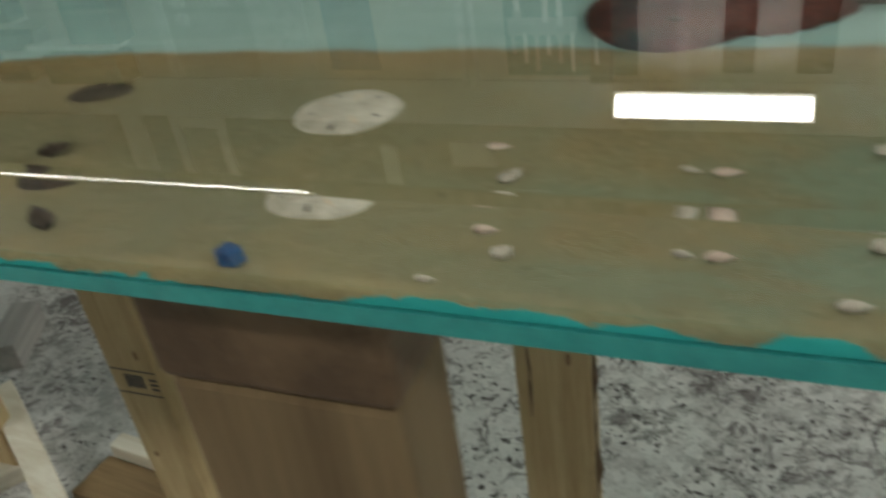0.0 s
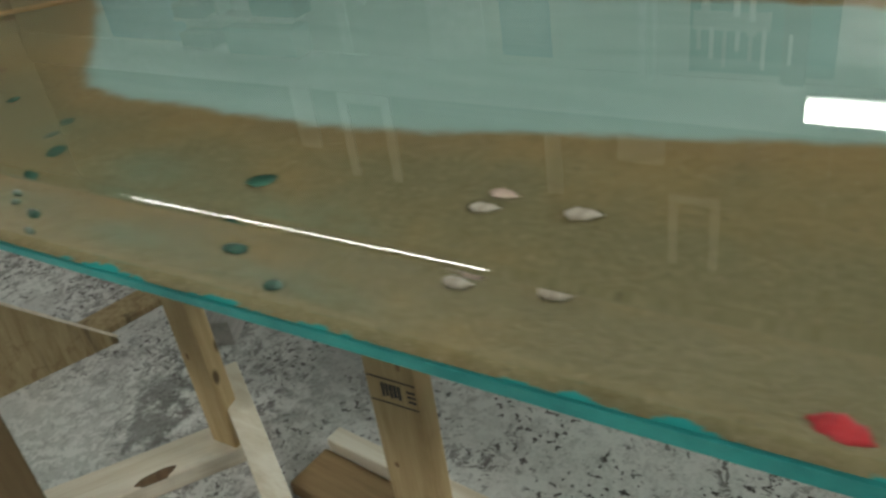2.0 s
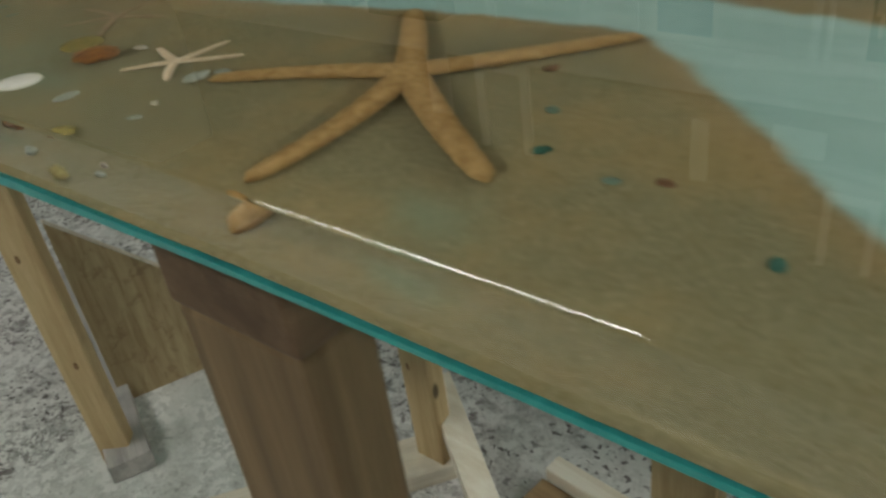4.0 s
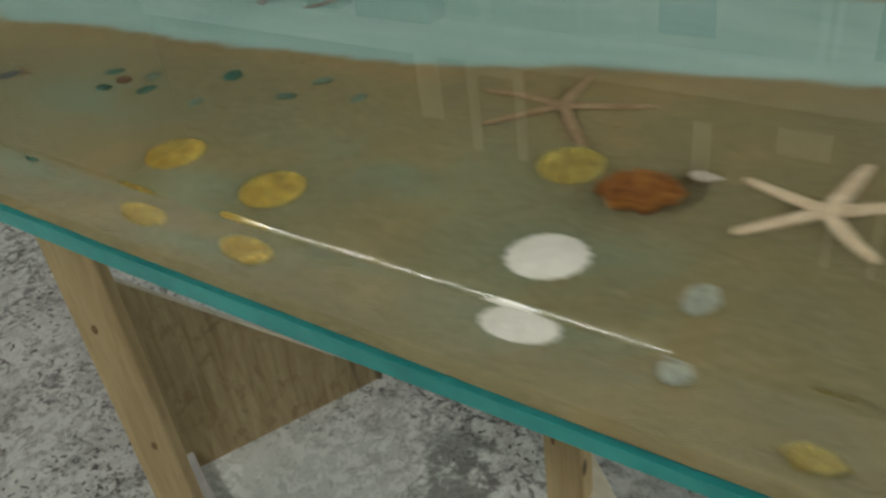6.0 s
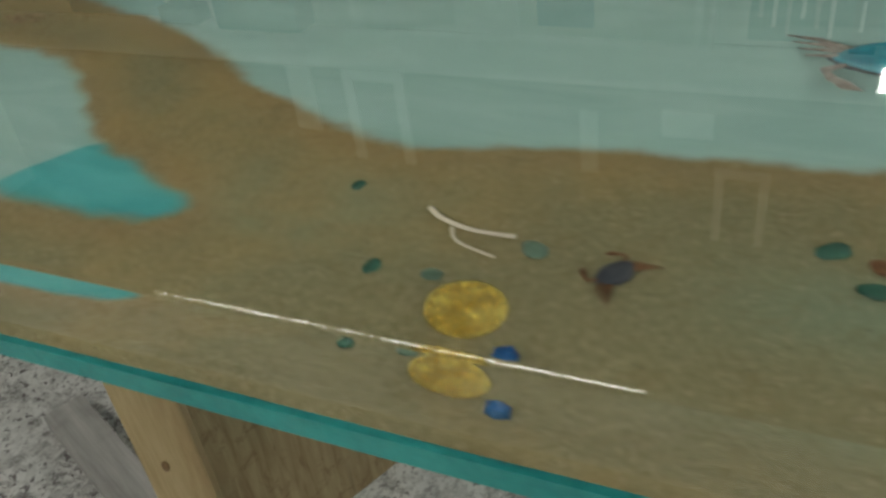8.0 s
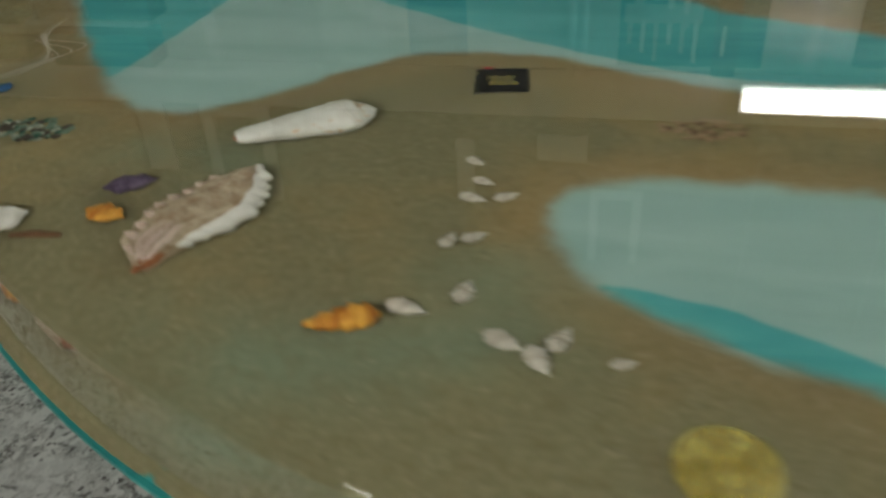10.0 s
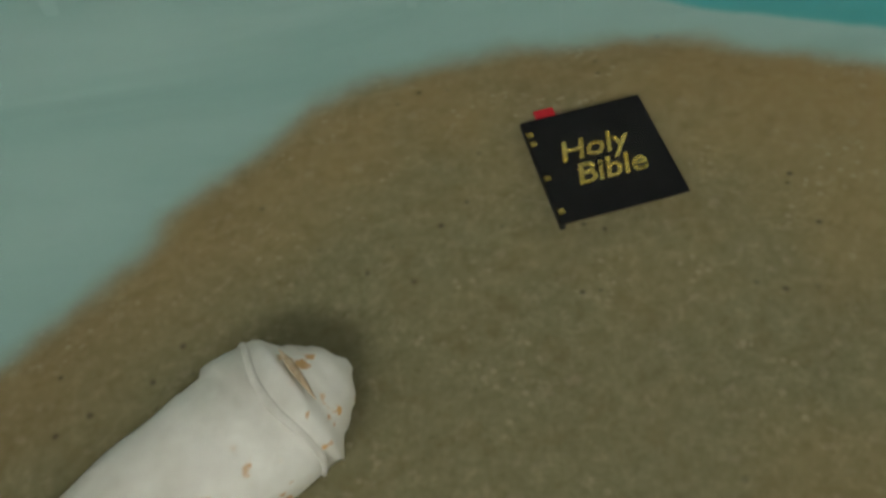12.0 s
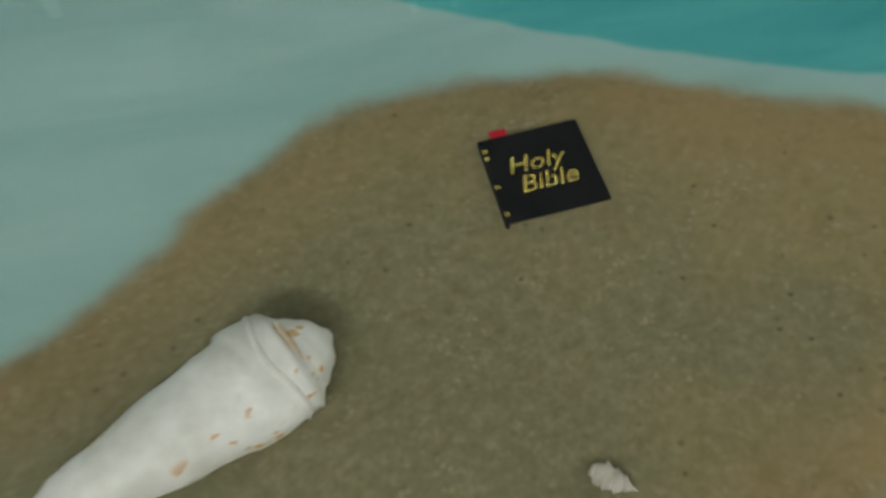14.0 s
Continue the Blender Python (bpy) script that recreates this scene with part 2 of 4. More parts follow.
def thing(name, bm, material, label="", category="", group="", kind="", smooth=False, m=None):
    ob = new(name, mesh_of(name, bm, material, smooth))
    if m is not None:
        ob.matrix_world = m
    return tagged(ob, label, category, group, kind)


def base(name, m, label="", category="", group="", kind=""):
    ob = new(name)
    ob.empty_display_size = 0.01
    ob.matrix_world = m
    return tagged(ob, label, category, group, kind)


def part(name, bm, material, parent, label="", smooth=False, m=None):
    ob = new(name, mesh_of(name, bm, material, smooth))
    ob.parent = parent
    if m is not None:
        ob.matrix_basis = m
    return tagged(ob, label)


def block(x0, y0, z0, x1, y1, z1, bevel=0.002, bm=None):
    own = bm is None
    bm = bmesh.new() if own else bm
    made = bmesh.ops.create_cube(bm, size=1, matrix=Matrix.Translation(((x0 + x1) / 2, (y0 + y1) / 2, (z0 + z1) / 2)) @ Matrix.Diagonal((x1 - x0, y1 - y0, z1 - z0, 1)))
    if bevel:
        edges = list({e for v in made["verts"] for e in v.link_edges})
        bmesh.ops.bevel(bm, geom=edges, offset=bevel, segments=2, affect="EDGES", profile=0.5)
    return bm


def rings(loops, close_ends=True):
    """A skin over closed loops with the same number of points."""
    bm = bmesh.new()
    rows = [[bm.verts.new(p) for p in loop] for loop in loops]
    n = len(rows[0])
    for a, b in zip(rows, rows[1:]):
        for i in range(n):
            bm.faces.new((a[i], a[(i + 1) % n], b[(i + 1) % n], b[i]))
    if close_ends:
        bm.faces.new(rows[0][::-1])
        bm.faces.new(rows[-1])
    bmesh.ops.recalc_face_normals(bm, faces=bm.faces)
    return bm


def sweep(points, radii, sides=10, flat=1.0):
    """A tapered tube along points."""
    pts = [Vector(p) for p in points]
    loops = []
    for i, p in enumerate(pts):
        d = (pts[min(i + 1, len(pts) - 1)] - pts[max(i - 1, 0)]).normalized()
        side = d.cross(Vector((0, 0, 1)))
        side = side.normalized() if side.length > 1e-4 else Vector((1, 0, 0))
        up = side.cross(d)
        r = radii[i] if isinstance(radii, (list, tuple)) else radii
        loops.append([p + r * (math.cos(a) * side + flat * math.sin(a) * up) for a in [2 * math.pi * k / sides for k in range(sides)]])
    return rings(loops)


def spline(points, steps=8):
    """A smooth line through points."""
    pts = [Vector((*p, 0)[:3]) for p in points]
    out = []
    for i in range(len(pts) - 1):
        p0, p1, p2, p3 = pts[max(i - 1, 0)], pts[i], pts[i + 1], pts[min(i + 2, len(pts) - 1)]
        for k in range(steps):
            t = k / steps
            out.append(0.5 * ((2 * p1) + (p2 - p0) * t + (2 * p0 - 5 * p1 + 4 * p2 - p3) * t * t + (3 * p1 - p0 - 3 * p2 + p3) * t ** 3))
    return out + [pts[-1]]


# ---- the bar top: board, painted bed, resin ----
ARC_X, EDGE_Y, FAR_Y, END_X = -1.74, -0.0065, 1.07, 1.2
ARC_R = (FAR_Y - EDGE_Y) / 2
ARC_Y = EDGE_Y + ARC_R
ARC_A = 0.47  # the round end is an oval, this far along x
FLAT = TOP + 0.0009  # level of the resin's flat face
BED = TOP - 0.0285


def sway(x, y):
    """How far the hand-finished long edge strays from a straight line."""
    off = np.interp(x, [-2.2, -1.75, -1.45, -1.2, -1.0, -0.82, -0.66, -0.5, -0.3], [0.0, -0.0037, -0.0032, -0.0022, 0.0006, 0.0034, 0.003, 0.001, 0.0])
    return off * np.clip(1 - (y - EDGE_Y) / 0.3, 0, 1)


def board_lift(x):
    """How much higher the board's underside lies where it is thinner."""
    return float(np.interp(x, [-2.1, -1.85, -1.65, -1.35, -1.1, -0.95, -0.75, -0.45, -0.2, 0.1], [0.0058, 0.005, -0.001, -0.002, -0.001, 0.002, 0.0044, 0.0036, 0.0012, 0.0]))


def outline(inset, z, under=False):
    """The bar top's plan, one end round, drawn in by inset; under follows the uneven underside."""
    pts = [Vector((END_X - inset - (END_X - inset - ARC_X) * k / 96, EDGE_Y + inset, z)) for k in range(96)]
    r = ARC_R - inset
    pts += [Vector((ARC_X - (ARC_A - inset) * math.sin(math.pi * k / 96), ARC_Y - r * math.cos(math.pi * k / 96), z)) for k in range(97)]
    pts += [Vector((ARC_X + (END_X - inset - ARC_X) * k / 12, FAR_Y - inset, z)) for k in range(1, 13)]
    for p in pts:
        p.z += board_lift(p.x) if under else 0.0
        p.y += float(sway(p.x, p.y))
    return pts


def resin_profile(bend):
    """Inset and level of the resin's edge, from the flat face down: a bend of the given size, then a steep face."""
    y, z, a = 0.0, FLAT - TOP, 0.0
    prof = [(0.004, z), (y, z)]
    crest = 0.0
    while a < 85:
        r = bend * (0.002 if a < 38 else (0.0085 if a < 50 else 0.001))
        y -= r * (math.sin(radians(a + 1)) - math.sin(radians(a)))
        z -= r * (math.cos(radians(a)) - math.cos(radians(a + 1)))
        a += 1
        if a == 43:
            crest = y
        prof.append((y, z))
    left = z + 0.0308
    for k in range(1, 7):
        prof.append((y - left * k / 6 / math.tan(radians(85)), z - left * k / 6))
    return [(i - crest - EDGE_Y, level) for i, level in prof]


def resin_rings():
    """The resin's rings: a tight bend round the end, a wider one along the first stretch of the long edge."""
    loops = []
    for (tight, z0), (wide, z1) in zip(resin_profile(0.85), resin_profile(1.4)):
        loop = outline(tight, TOP + z0)
        for p in loop:
            if p.y < 0.1:
                w = min(1.0, max(0.0, (p.x + 0.8) / 0.35))
                w = w * w * (3 - 2 * w)
                p.y += (wide - tight) * w
                p.z += (z1 - z0) * w
        loops.append(loop)
    return loops


bar_top = base("bar_top", pose(0, 0, 0), "thick clear resin bar top with a painted beach cast inside", "bar top")
part("board", rings([outline(-0.0005, TOP - 0.0385, True), outline(-0.0005, TOP - 0.0316)]), TEAL, bar_top, "teal painted board edge")
resin = part("resin", rings(resin_rings()), RESIN, bar_top, "glossy clear resin with a rounded edge", smooth=False)
for p in resin.data.polygons:
    p.use_smooth = len(p.vertices) == 4
resin.visible_shadow = False

COAST = [(1.3008, 0.1093), (0.6008, 0.1193), (0.2008, 0.1243), (-0.1019, 0.1214), (-0.2330, 0.1159), (-0.3334, 0.1020), (-0.3935, 0.0897), (-0.4411, 0.0817), (-0.5207, 0.0814), (-0.5758, 0.0833), (-0.6049, 0.0949), (-0.6345, 0.1228), (-0.6889, 0.1724), (-0.7402, 0.2121), (-0.7977, 0.2140), (-0.8970, 0.2039), (-0.9962, 0.1860), (-1.0848, 0.1719), (-1.1349, 0.1542), (-1.2148, 0.1426), (-1.2948, 0.1345), (-1.3941, 0.1290), (-1.4581, 0.1187), (-1.5028, 0.1314)]
COAST_END = [(-1.5594, 0.1564), (-1.5903, 0.1785), (-1.6511, 0.2121), (-1.7246, 0.2378), (-1.7758, 0.2548), (-1.8154, 0.2711), (-1.8520, 0.2806), (-1.8886, 0.2773), (-1.9117, 0.2642), (-1.9385, 0.2382), (-1.9625, 0.2172), (-1.9874, 0.2059), (-2.0133, 0.2153), (-2.0392, 0.2393), (-2.0727, 0.2828), (-2.1208, 0.3604), (-2.1506, 0.4892)]
FAR_COAST = [(1.3008, 0.2093), (0.3008, 0.2093), (-0.0612, 0.2110), (-0.1823, 0.2110), (-0.2424, 0.2272), (-0.3126, 0.2376), (-0.4499, 0.2348), (-0.5989, 0.2492), (-0.8467, 0.2734), (-1.0944, 0.2820), (-1.2937, 0.2877), (-1.5444, 0.2893), (-1.5944, 0.2888), (-1.6482, 0.2940), (-1.7041, 0.3146), (-1.7535, 0.3375), (-1.8336, 0.3947), (-1.9587, 0.4527), (-2.0555, 0.4913)]
POND = [(-1.8094, 0.1208), (-1.8174, 0.1492), (-1.8019, 0.1648), (-1.7645, 0.1685), (-1.7162, 0.1656), (-1.6786, 0.1534), (-1.6494, 0.1321), (-1.6203, 0.1069), (-1.5970, 0.0874), (-1.5722, 0.0788), (-1.5412, 0.0643), (-1.5252, 0.0556), (-1.5428, 0.0456), (-1.5792, 0.0458), (-1.6138, 0.0481), (-1.6459, 0.0555), (-1.6845, 0.0636), (-1.7175, 0.0721), (-1.7589, 0.0878), (-1.7949, 0.1061)]
DEEPS = [
    [(-1.8686, 0.3068), (-1.8194, 0.2818), (-1.7711, 0.2617), (-1.7286, 0.2534), (-1.6853, 0.2560), (-1.6374, 0.2696), (-1.5944, 0.2888), (-1.6220, 0.3579), (-1.8145, 0.4148), (-2.0555, 0.4913), (-1.9872, 0.3927), (-1.9390, 0.3510)],
    [(-2.0204, 0.3426), (-2.0269, 0.2886), (-2.0306, 0.2562), (-2.0382, 0.2343), (-2.0688, 0.2740), (-2.1043, 0.3253), (-2.1404, 0.4098), (-2.0827, 0.4403), (-2.0260, 0.4122)],
    [(-1.8026, 0.1099), (-1.7659, 0.1025), (-1.7358, 0.0883), (-1.7156, 0.0751), (-1.7221, 0.0677), (-1.7512, 0.0793), (-1.7929, 0.0982)],
    [(-1.6186, 0.0440), (-1.6092, 0.0679), (-1.5896, 0.0885), (-1.5253, 0.0755), (-1.5061, 0.0461), (-1.5703, 0.0350)],
]


def distance(px, py, loop):
    """Signed distance of grid points to a closed line, above nought inside."""
    best, inside = np.full(px.shape, 9.0), np.zeros(px.shape, bool)
    for a, b in zip(loop, loop[1:] + loop[:1]):
        dx, dy = b.x - a.x, b.y - a.y
        t = np.clip(((px - a.x) * dx + (py - a.y) * dy) / max(dx * dx + dy * dy, 1e-12), 0, 1)
        best = np.minimum(best, np.hypot(px - a.x - t * dx, py - a.y - t * dy))
        inside ^= ((a.y > py) != (b.y > py)) & (px < dx * (py - a.y) / (dy if abs(dy) > 1e-12 else 1e-12) + a.x)
    return np.where(inside, best, -best)


STRAIT = spline(COAST, 5) + spline(COAST_END, 5) + spline(FAR_COAST, 5)[::-1]


def lumps(px, py, size, seed):
    """Smooth rolling relief."""
    rng = np.random.RandomState(seed)
    total = np.zeros_like(px)
    for _ in range(14):
        a, f = rng.uniform(0, 2 * math.pi), rng.uniform(0.6, 1.6) / size
        total += np.sin((px * math.cos(a) + py * math.sin(a)) * f * 2 * math.pi + rng.uniform(0, 6.28))
    return total / 14


def bed_height(px, py):
    sea = np.maximum(distance(px, py, STRAIT), distance(px, py, spline(POND + POND[:1], 5)[:-1]))
    rise = np.clip((-sea + 0.004) / 0.02, 0, 1)
    rise = rise * rise * (3 - 2 * rise)
    return BED - 0.0016 + 0.0026 * rise + 0.0016 * rise * lumps(px, py, 0.09, 3) , -sea


# where green paint was rubbed into the sand: x, y, reach
STAINS = [(0.0205, 0.0493, 0.16), (0.2008, 0.0393, 0.15), (-0.4143, 0.0179, 0.035), (-0.4944, 0.0275, 0.03), (-0.5699, 0.0455, 0.025), (-0.7352, 0.0353, 0.03), (-1.0022, 0.0344, 0.05), (-1.1027, 0.0648, 0.06), (-1.1630, 0.0201, 0.03), (-1.2838, 0.0548, 0.05), (-1.4736, 0.0638, 0.05), (-1.8202, 0.1112, 0.04), (-1.8402, 0.0764, 0.035), (-1.9601, 0.1655, 0.04), (-1.9005, 0.0613, 0.04)]


def make_bed():
    xs = np.arange(-2.26, END_X, 0.005)
    ys = np.concatenate([np.arange(EDGE_Y, 0.40, 0.004), np.arange(0.42, FAR_Y + 0.03, 0.03)])
    px, py = np.meshgrid(xs, ys)
    inset = 0.0004
    oval = np.hypot((px - ARC_X) / (ARC_A - inset), (py - ARC_Y) / (ARC_R - inset))
    out = (px < ARC_X) & (oval > 1)
    sx, sy = np.where(out, ARC_X + (px - ARC_X) / np.maximum(oval, 1e-6), px), np.where(out, ARC_Y + (py - ARC_Y) / np.maximum(oval, 1e-6), py)
    sx, sy = np.minimum(sx, END_X - inset), np.clip(sy, EDGE_Y + inset, FAR_Y - inset)
    h, shore = bed_height(sx, sy)
    ox, oy = (sx - ARC_X) / ARC_A, (sy - ARC_Y) / ARC_R
    share = np.maximum(np.hypot(ox, oy), 1e-6)
    rim = np.where(sx < ARC_X, (1 - share) * share / np.maximum(np.hypot(ox / ARC_A, oy / ARC_R), 1e-6), np.minimum(sy - EDGE_Y, FAR_Y - sy))
    rim = rim + np.interp(sx, [-0.75, -0.5], [0.0028, 0.0])
    h = np.where(rim < 0.006, h + (TOP - 0.0312 - h) * (1 - np.clip(rim, 0, 0.006) / 0.006), h)
    sy = sy + sway(sx, sy)
    deep = np.max([distance(sx, sy, spline(d + d[:1], 4)[:-1]) for d in DEEPS], axis=0)
    tint = sum(0.55 * np.exp(-((sx - cx) ** 2 + (2.2 * (sy - cy)) ** 2) / r ** 2) for cx, cy, r in STAINS).clip(0, 0.8)
    rows, cols = px.shape
    verts = np.stack([sx, sy, h], -1).reshape(-1, 3)
    idx = np.arange(rows * cols).reshape(rows, cols)
    quads = np.stack([idx[:-1, :-1], idx[:-1, 1:], idx[1:, 1:], idx[1:, :-1]], -1).reshape(-1, 4)
    gone = out.reshape(-1)
    quads = quads[~gone[quads].all(1)]
    me = bpy.data.meshes.new("seabed")
    me.from_pydata(verts.tolist(), [], quads.tolist())
    for name, data in (("shore", shore), ("deep", deep), ("rim", rim), ("stain", tint)):
        me.attributes.new(name, "FLOAT", "POINT").data.foreach_set("value", data.reshape(-1).astype(np.float32))
    me.materials.append(SEABED)
    for p in me.polygons:
        p.use_smooth = True
    ob = new("seabed", me)
    ob.parent = bar_top
    return tagged(ob, "sand coloured shore round pale and deep teal painted sea")


make_bed()


def ground(x, y):
    return float(bed_height(np.array([[x]]), np.array([[y]]))[0][0, 0])


# ---- supports under the bar top ----
UNDER = TOP - 0.0387  # underside of the board where it is neither thin nor thick


def timber(name, x0, y0, z0, x1, y1, z1, material, label, group="", turn=0.0, category="timber"):
    """One sawn piece, turned about its middle, standing from z0 to z1."""
    cx, cy = (x0 + x1) / 2, (y0 + y1) / 2
    return thing(name, block(x0 - cx, y0 - cy, 0, x1 - cx, y1 - cy, z1 - z0, 0.003), material, label, category, group, m=pose(cx, cy, z0, 0, 0, turn))


for x in (-0.195, -0.888):
    post = base("support_post", pose(x, 0.012, 0), "brown stained square timber post under the bar top", "post", "front posts")
    part("shaft", block(0.002, 0.0, 0, 0.092, 0.045, TOP - 0.0882, 0.004), BROWN_Z, post)
    part("cap_plank", block(0, -0.002, TOP - 0.0877, 0.094, 0.047, UNDER + min(board_lift(x), board_lift(x + 0.09)), 0.004), BROWN_Y, post, "dark brown end grain block on the post")

for x, y, turn in ((-0.253, 0.545, 0), (-0.893, 0.545, 0), (-1.395, 0.606, 0), (-1.968, 0.25, 40)):
    leg = base("timber_leg", pose(x, y, 0, 0, 0, turn), "upright pale pine two by four under the bar top", "leg", "pine legs")
    left, right = {-1.395: (0.0, 0.064), -1.968: (0.024, 0.086)}.get(x, (0.0, 0.089))
    part("upright", block(left, 0, 0.0, right, 0.038, UNDER + min(board_lift(x), board_lift(x + 0.09)), 0.003), PINE_Z, leg)
    rng = random.Random(int(-x * 100))
    for k in range(3):
        kx, kz = rng.uniform(left + 0.018, right - 0.018), 0.12 + 0.3 * k + rng.uniform(0, 0.2)
        knot = bmesh.new()
        bmesh.ops.create_icosphere(knot, subdivisions=2, radius=1, matrix=pose(kx, 0, kz) @ Matrix.Diagonal((rng.uniform(0.003, 0.005), 0.0008, rng.uniform(0.005, 0.01), 1)))
        part("knot", knot, KNOT, leg, "small brown knot", smooth=True)
    if x == -0.253:
        rng = random.Random(5)
        for k in range(5):
            z0 = 0.45 + 0.11 * k
            x0 = 0.015 + 0.014 * k
            pts = [(x0 + rng.uniform(-0.004, 0.004), -0.0002, z0 + 0.025 * s) for s in range(6)]
            part("crack", sweep(pts, [0.0004, 0.0018, 0.0025, 0.002, 0.0015, 0.0004], 6), BROWN_Y, leg, "dark split in the wood")
        part("bark_edge", sweep([(0.089 + 0.002 * math.sin(9 * s), 0.012, UNDER * s / 14) for s in range(15)], [0.006 + 0.002 * math.sin(4 * s) for s in range(15)], 8), BROWN_Y, leg, "rough brown bark along one edge")
    if x == -0.893:
        part("stamp_line", block(0.004, -0.0006, 0.372, 0.086, 0.001, 0.3745, 0), INK, leg, "black printed line")
        part("stamp_line", block(0.004, -0.0006, 0.418, 0.086, 0.001, 0.4205, 0), INK, leg, "black printed line")
        bars = bmesh.new()
        for k in range(5):
            block(0.026 + 0.007 * k, -0.0006, 0.385 + 0.002 * (k % 2), 0.031 + 0.007 * k, 0.001, 0.411, 0, bars)
        for k in range(3):
            block(0.07, -0.0006, 0.385 + 0.009 * k, 0.084, 0.001, 0.389 + 0.009 * k, 0, bars)
        part("stamp_bars", bars, INK, leg, "black printed grade stamp")


def lying(name, a, b, width, height, material, label, category="plank", z=0.0):
    """A plank along the floor from a to b."""
    d = Vector((b[0] - a[0], b[1] - a[1], 0))
    return thing(name, block(-d.length / 2, -width / 2, 0, d.length / 2, width / 2, height, 0.003), material, label, category, "", m=pose((a[0] + b[0]) / 2, (a[1] + b[1]) / 2, z, 0, 0, math.degrees(math.atan2(d.y, d.x))))


base_plank = lying("base_plank", (-1.66, 0.23), (-1.352, 0.652), 0.1, 0.038, PINE_X, "pale pine plank with a dark knot on the floor")
knot = sweep([(-0.06, -0.006, 0), (-0.03, -0.003, 0), (0.01, 0.0, 0), (0.035, 0.008, 0), (0.06, 0.016, 0)], [0.002, 0.014, 0.017, 0.006, 0.001], 10, 0.08)
part("knot", knot, BROWN_Y, base_plank, "dark brown split knot", smooth=True, m=pose(0.085, -0.034, 0.0375))


def leaning(name, top, foot, width, thick, material, label):
    """A board leaning from its top down to the floor."""
    a, b = Vector(top), Vector(foot)
    d = (b - a).normalized()
    side = d.cross(Vector((0, 0, 1))).normalized() * (thick / 2)
    up = side.cross(d).normalized() * (width / 2)
    bm = rings([[p + side + up, p - side + up, p - side - up, p + side - up] for p in (a, b)])
    bmesh.ops.bevel(bm, geom=list(bm.edges), offset=0.002, segments=2, affect="EDGES", profile=0.5)
    return thing(name, bm, material, label, "plank")


leaning("brace_plank", (-1.398, 0.692, 0.150), (-1.128, 0.510, 0.021), 0.038, 0.05, PINE_X, "pale pine brace leaning down from a leg to the floor")
lying("foot_plank", (-1.172, 0.632), (-0.78, 0.585), 0.1, 0.032, BROWN_X, "short brown stained board lying beside a leg")
lying("foot_batten", (-1.16, 0.705), (-0.74, 0.655), 0.038, 0.055, PINE_X, "pale pine batten behind a brown board")
lying("grey_plank", (-2.66, 0.62), (-1.87, 0.285), 0.085, 0.045, GREY_X, "weathered grey plank lying on the floor")
lying("thin_board", (-2.035, 0.73), (-1.965, 0.99), 0.1, 0.019, PLY, "thin yellowish board lying on the floor")
lying("grey_block", (-1.72, 1.05), (-1.64, 0.88), 0.07, 0.07, GREY_X, "short weathered grey timber offcut on the floor")


def gusset():
    """A three-cornered plywood offcut standing on its long side."""
    a, b = Vector((-2.09, 0.40, 0)), Vector((-1.92, 0.80, 0))
    n = (b - a).cross(Vector((0, 0, 1))).normalized() * 0.009
    bm = bmesh.new()
    corners = [a, b, b + Vector((0, 0, 0.012)), a + Vector((0, 0, 0.47))]
    front, back = [bm.verts.new(c + n) for c in corners], [bm.verts.new(c - n) for c in corners]
    bm.faces.new(front)
    bm.faces.new(back[::-1])
    for i in range(4):
        bm.faces.new((front[i], back[i], back[(i + 1) % 4], front[(i + 1) % 4]))
    bmesh.ops.recalc_face_normals(bm, faces=bm.faces)
    offcut = thing("plywood_offcut", bm, PLY, "stained three cornered plywood offcut standing on edge", "plywood")
    d = corners[2] - corners[3]
    part("sawn_edge", sweep([corners[3] + d * (k / 12) + Vector((0, 0, 0.001)) for k in range(13)], [0.0085 + 0.0006 * math.sin(5 * k) for k in range(13)], 8, 0.35), PINE_X, offcut, "pale sawn upper edge")
    return offcut


gusset()

# ---- the room ----
X0, X1, Y0, Y1, CEILING = -9.5, 5.0, -8.0, 5.5, 5.3
thing("floor", block(X0, Y0, -0.1, X1, Y1, 0, 0), CONCRETE, "mottled grey and white worn concrete floor", "floor", kind="structure")
thing("ceiling", block(X0, Y0, CEILING, X1, Y1, CEILING + 0.1, 0), CEIL, "grey ceiling", "ceiling", kind="structure")
thing("wall_north", block(X0, Y1, 0, X1, Y1 + 0.1, 3.27, 0), WALL, "pale wall", "wall", kind="structure")
thing("wall_north_upper", block(X0, Y1, 3.271, X1, Y1 + 0.1, CEILING, 0), CEIL, "grey boarded upper wall", "wall", kind="structure")
thing("wall_south", block(X0, Y0 - 0.1, 0, X1, Y0, CEILING, 0), WALL, "pale wall", "wall", kind="structure")
thing("wall_west", block(X0 - 0.1, Y0, 0, X0, Y1, CEILING, 0), WALL, "pale wall", "wall", kind="structure")
thing("wall_east", block(X1, Y0, 0, X1 + 0.1, Y1, CEILING, 0), WALL, "pale wall", "wall", kind="structure")
thing("trim", block(X0, Y1 - 0.04, 3.27, X1, Y1 - 0.001, 3.63, 0.005), WHITE, "white band along the wall", "trim", kind="structure")


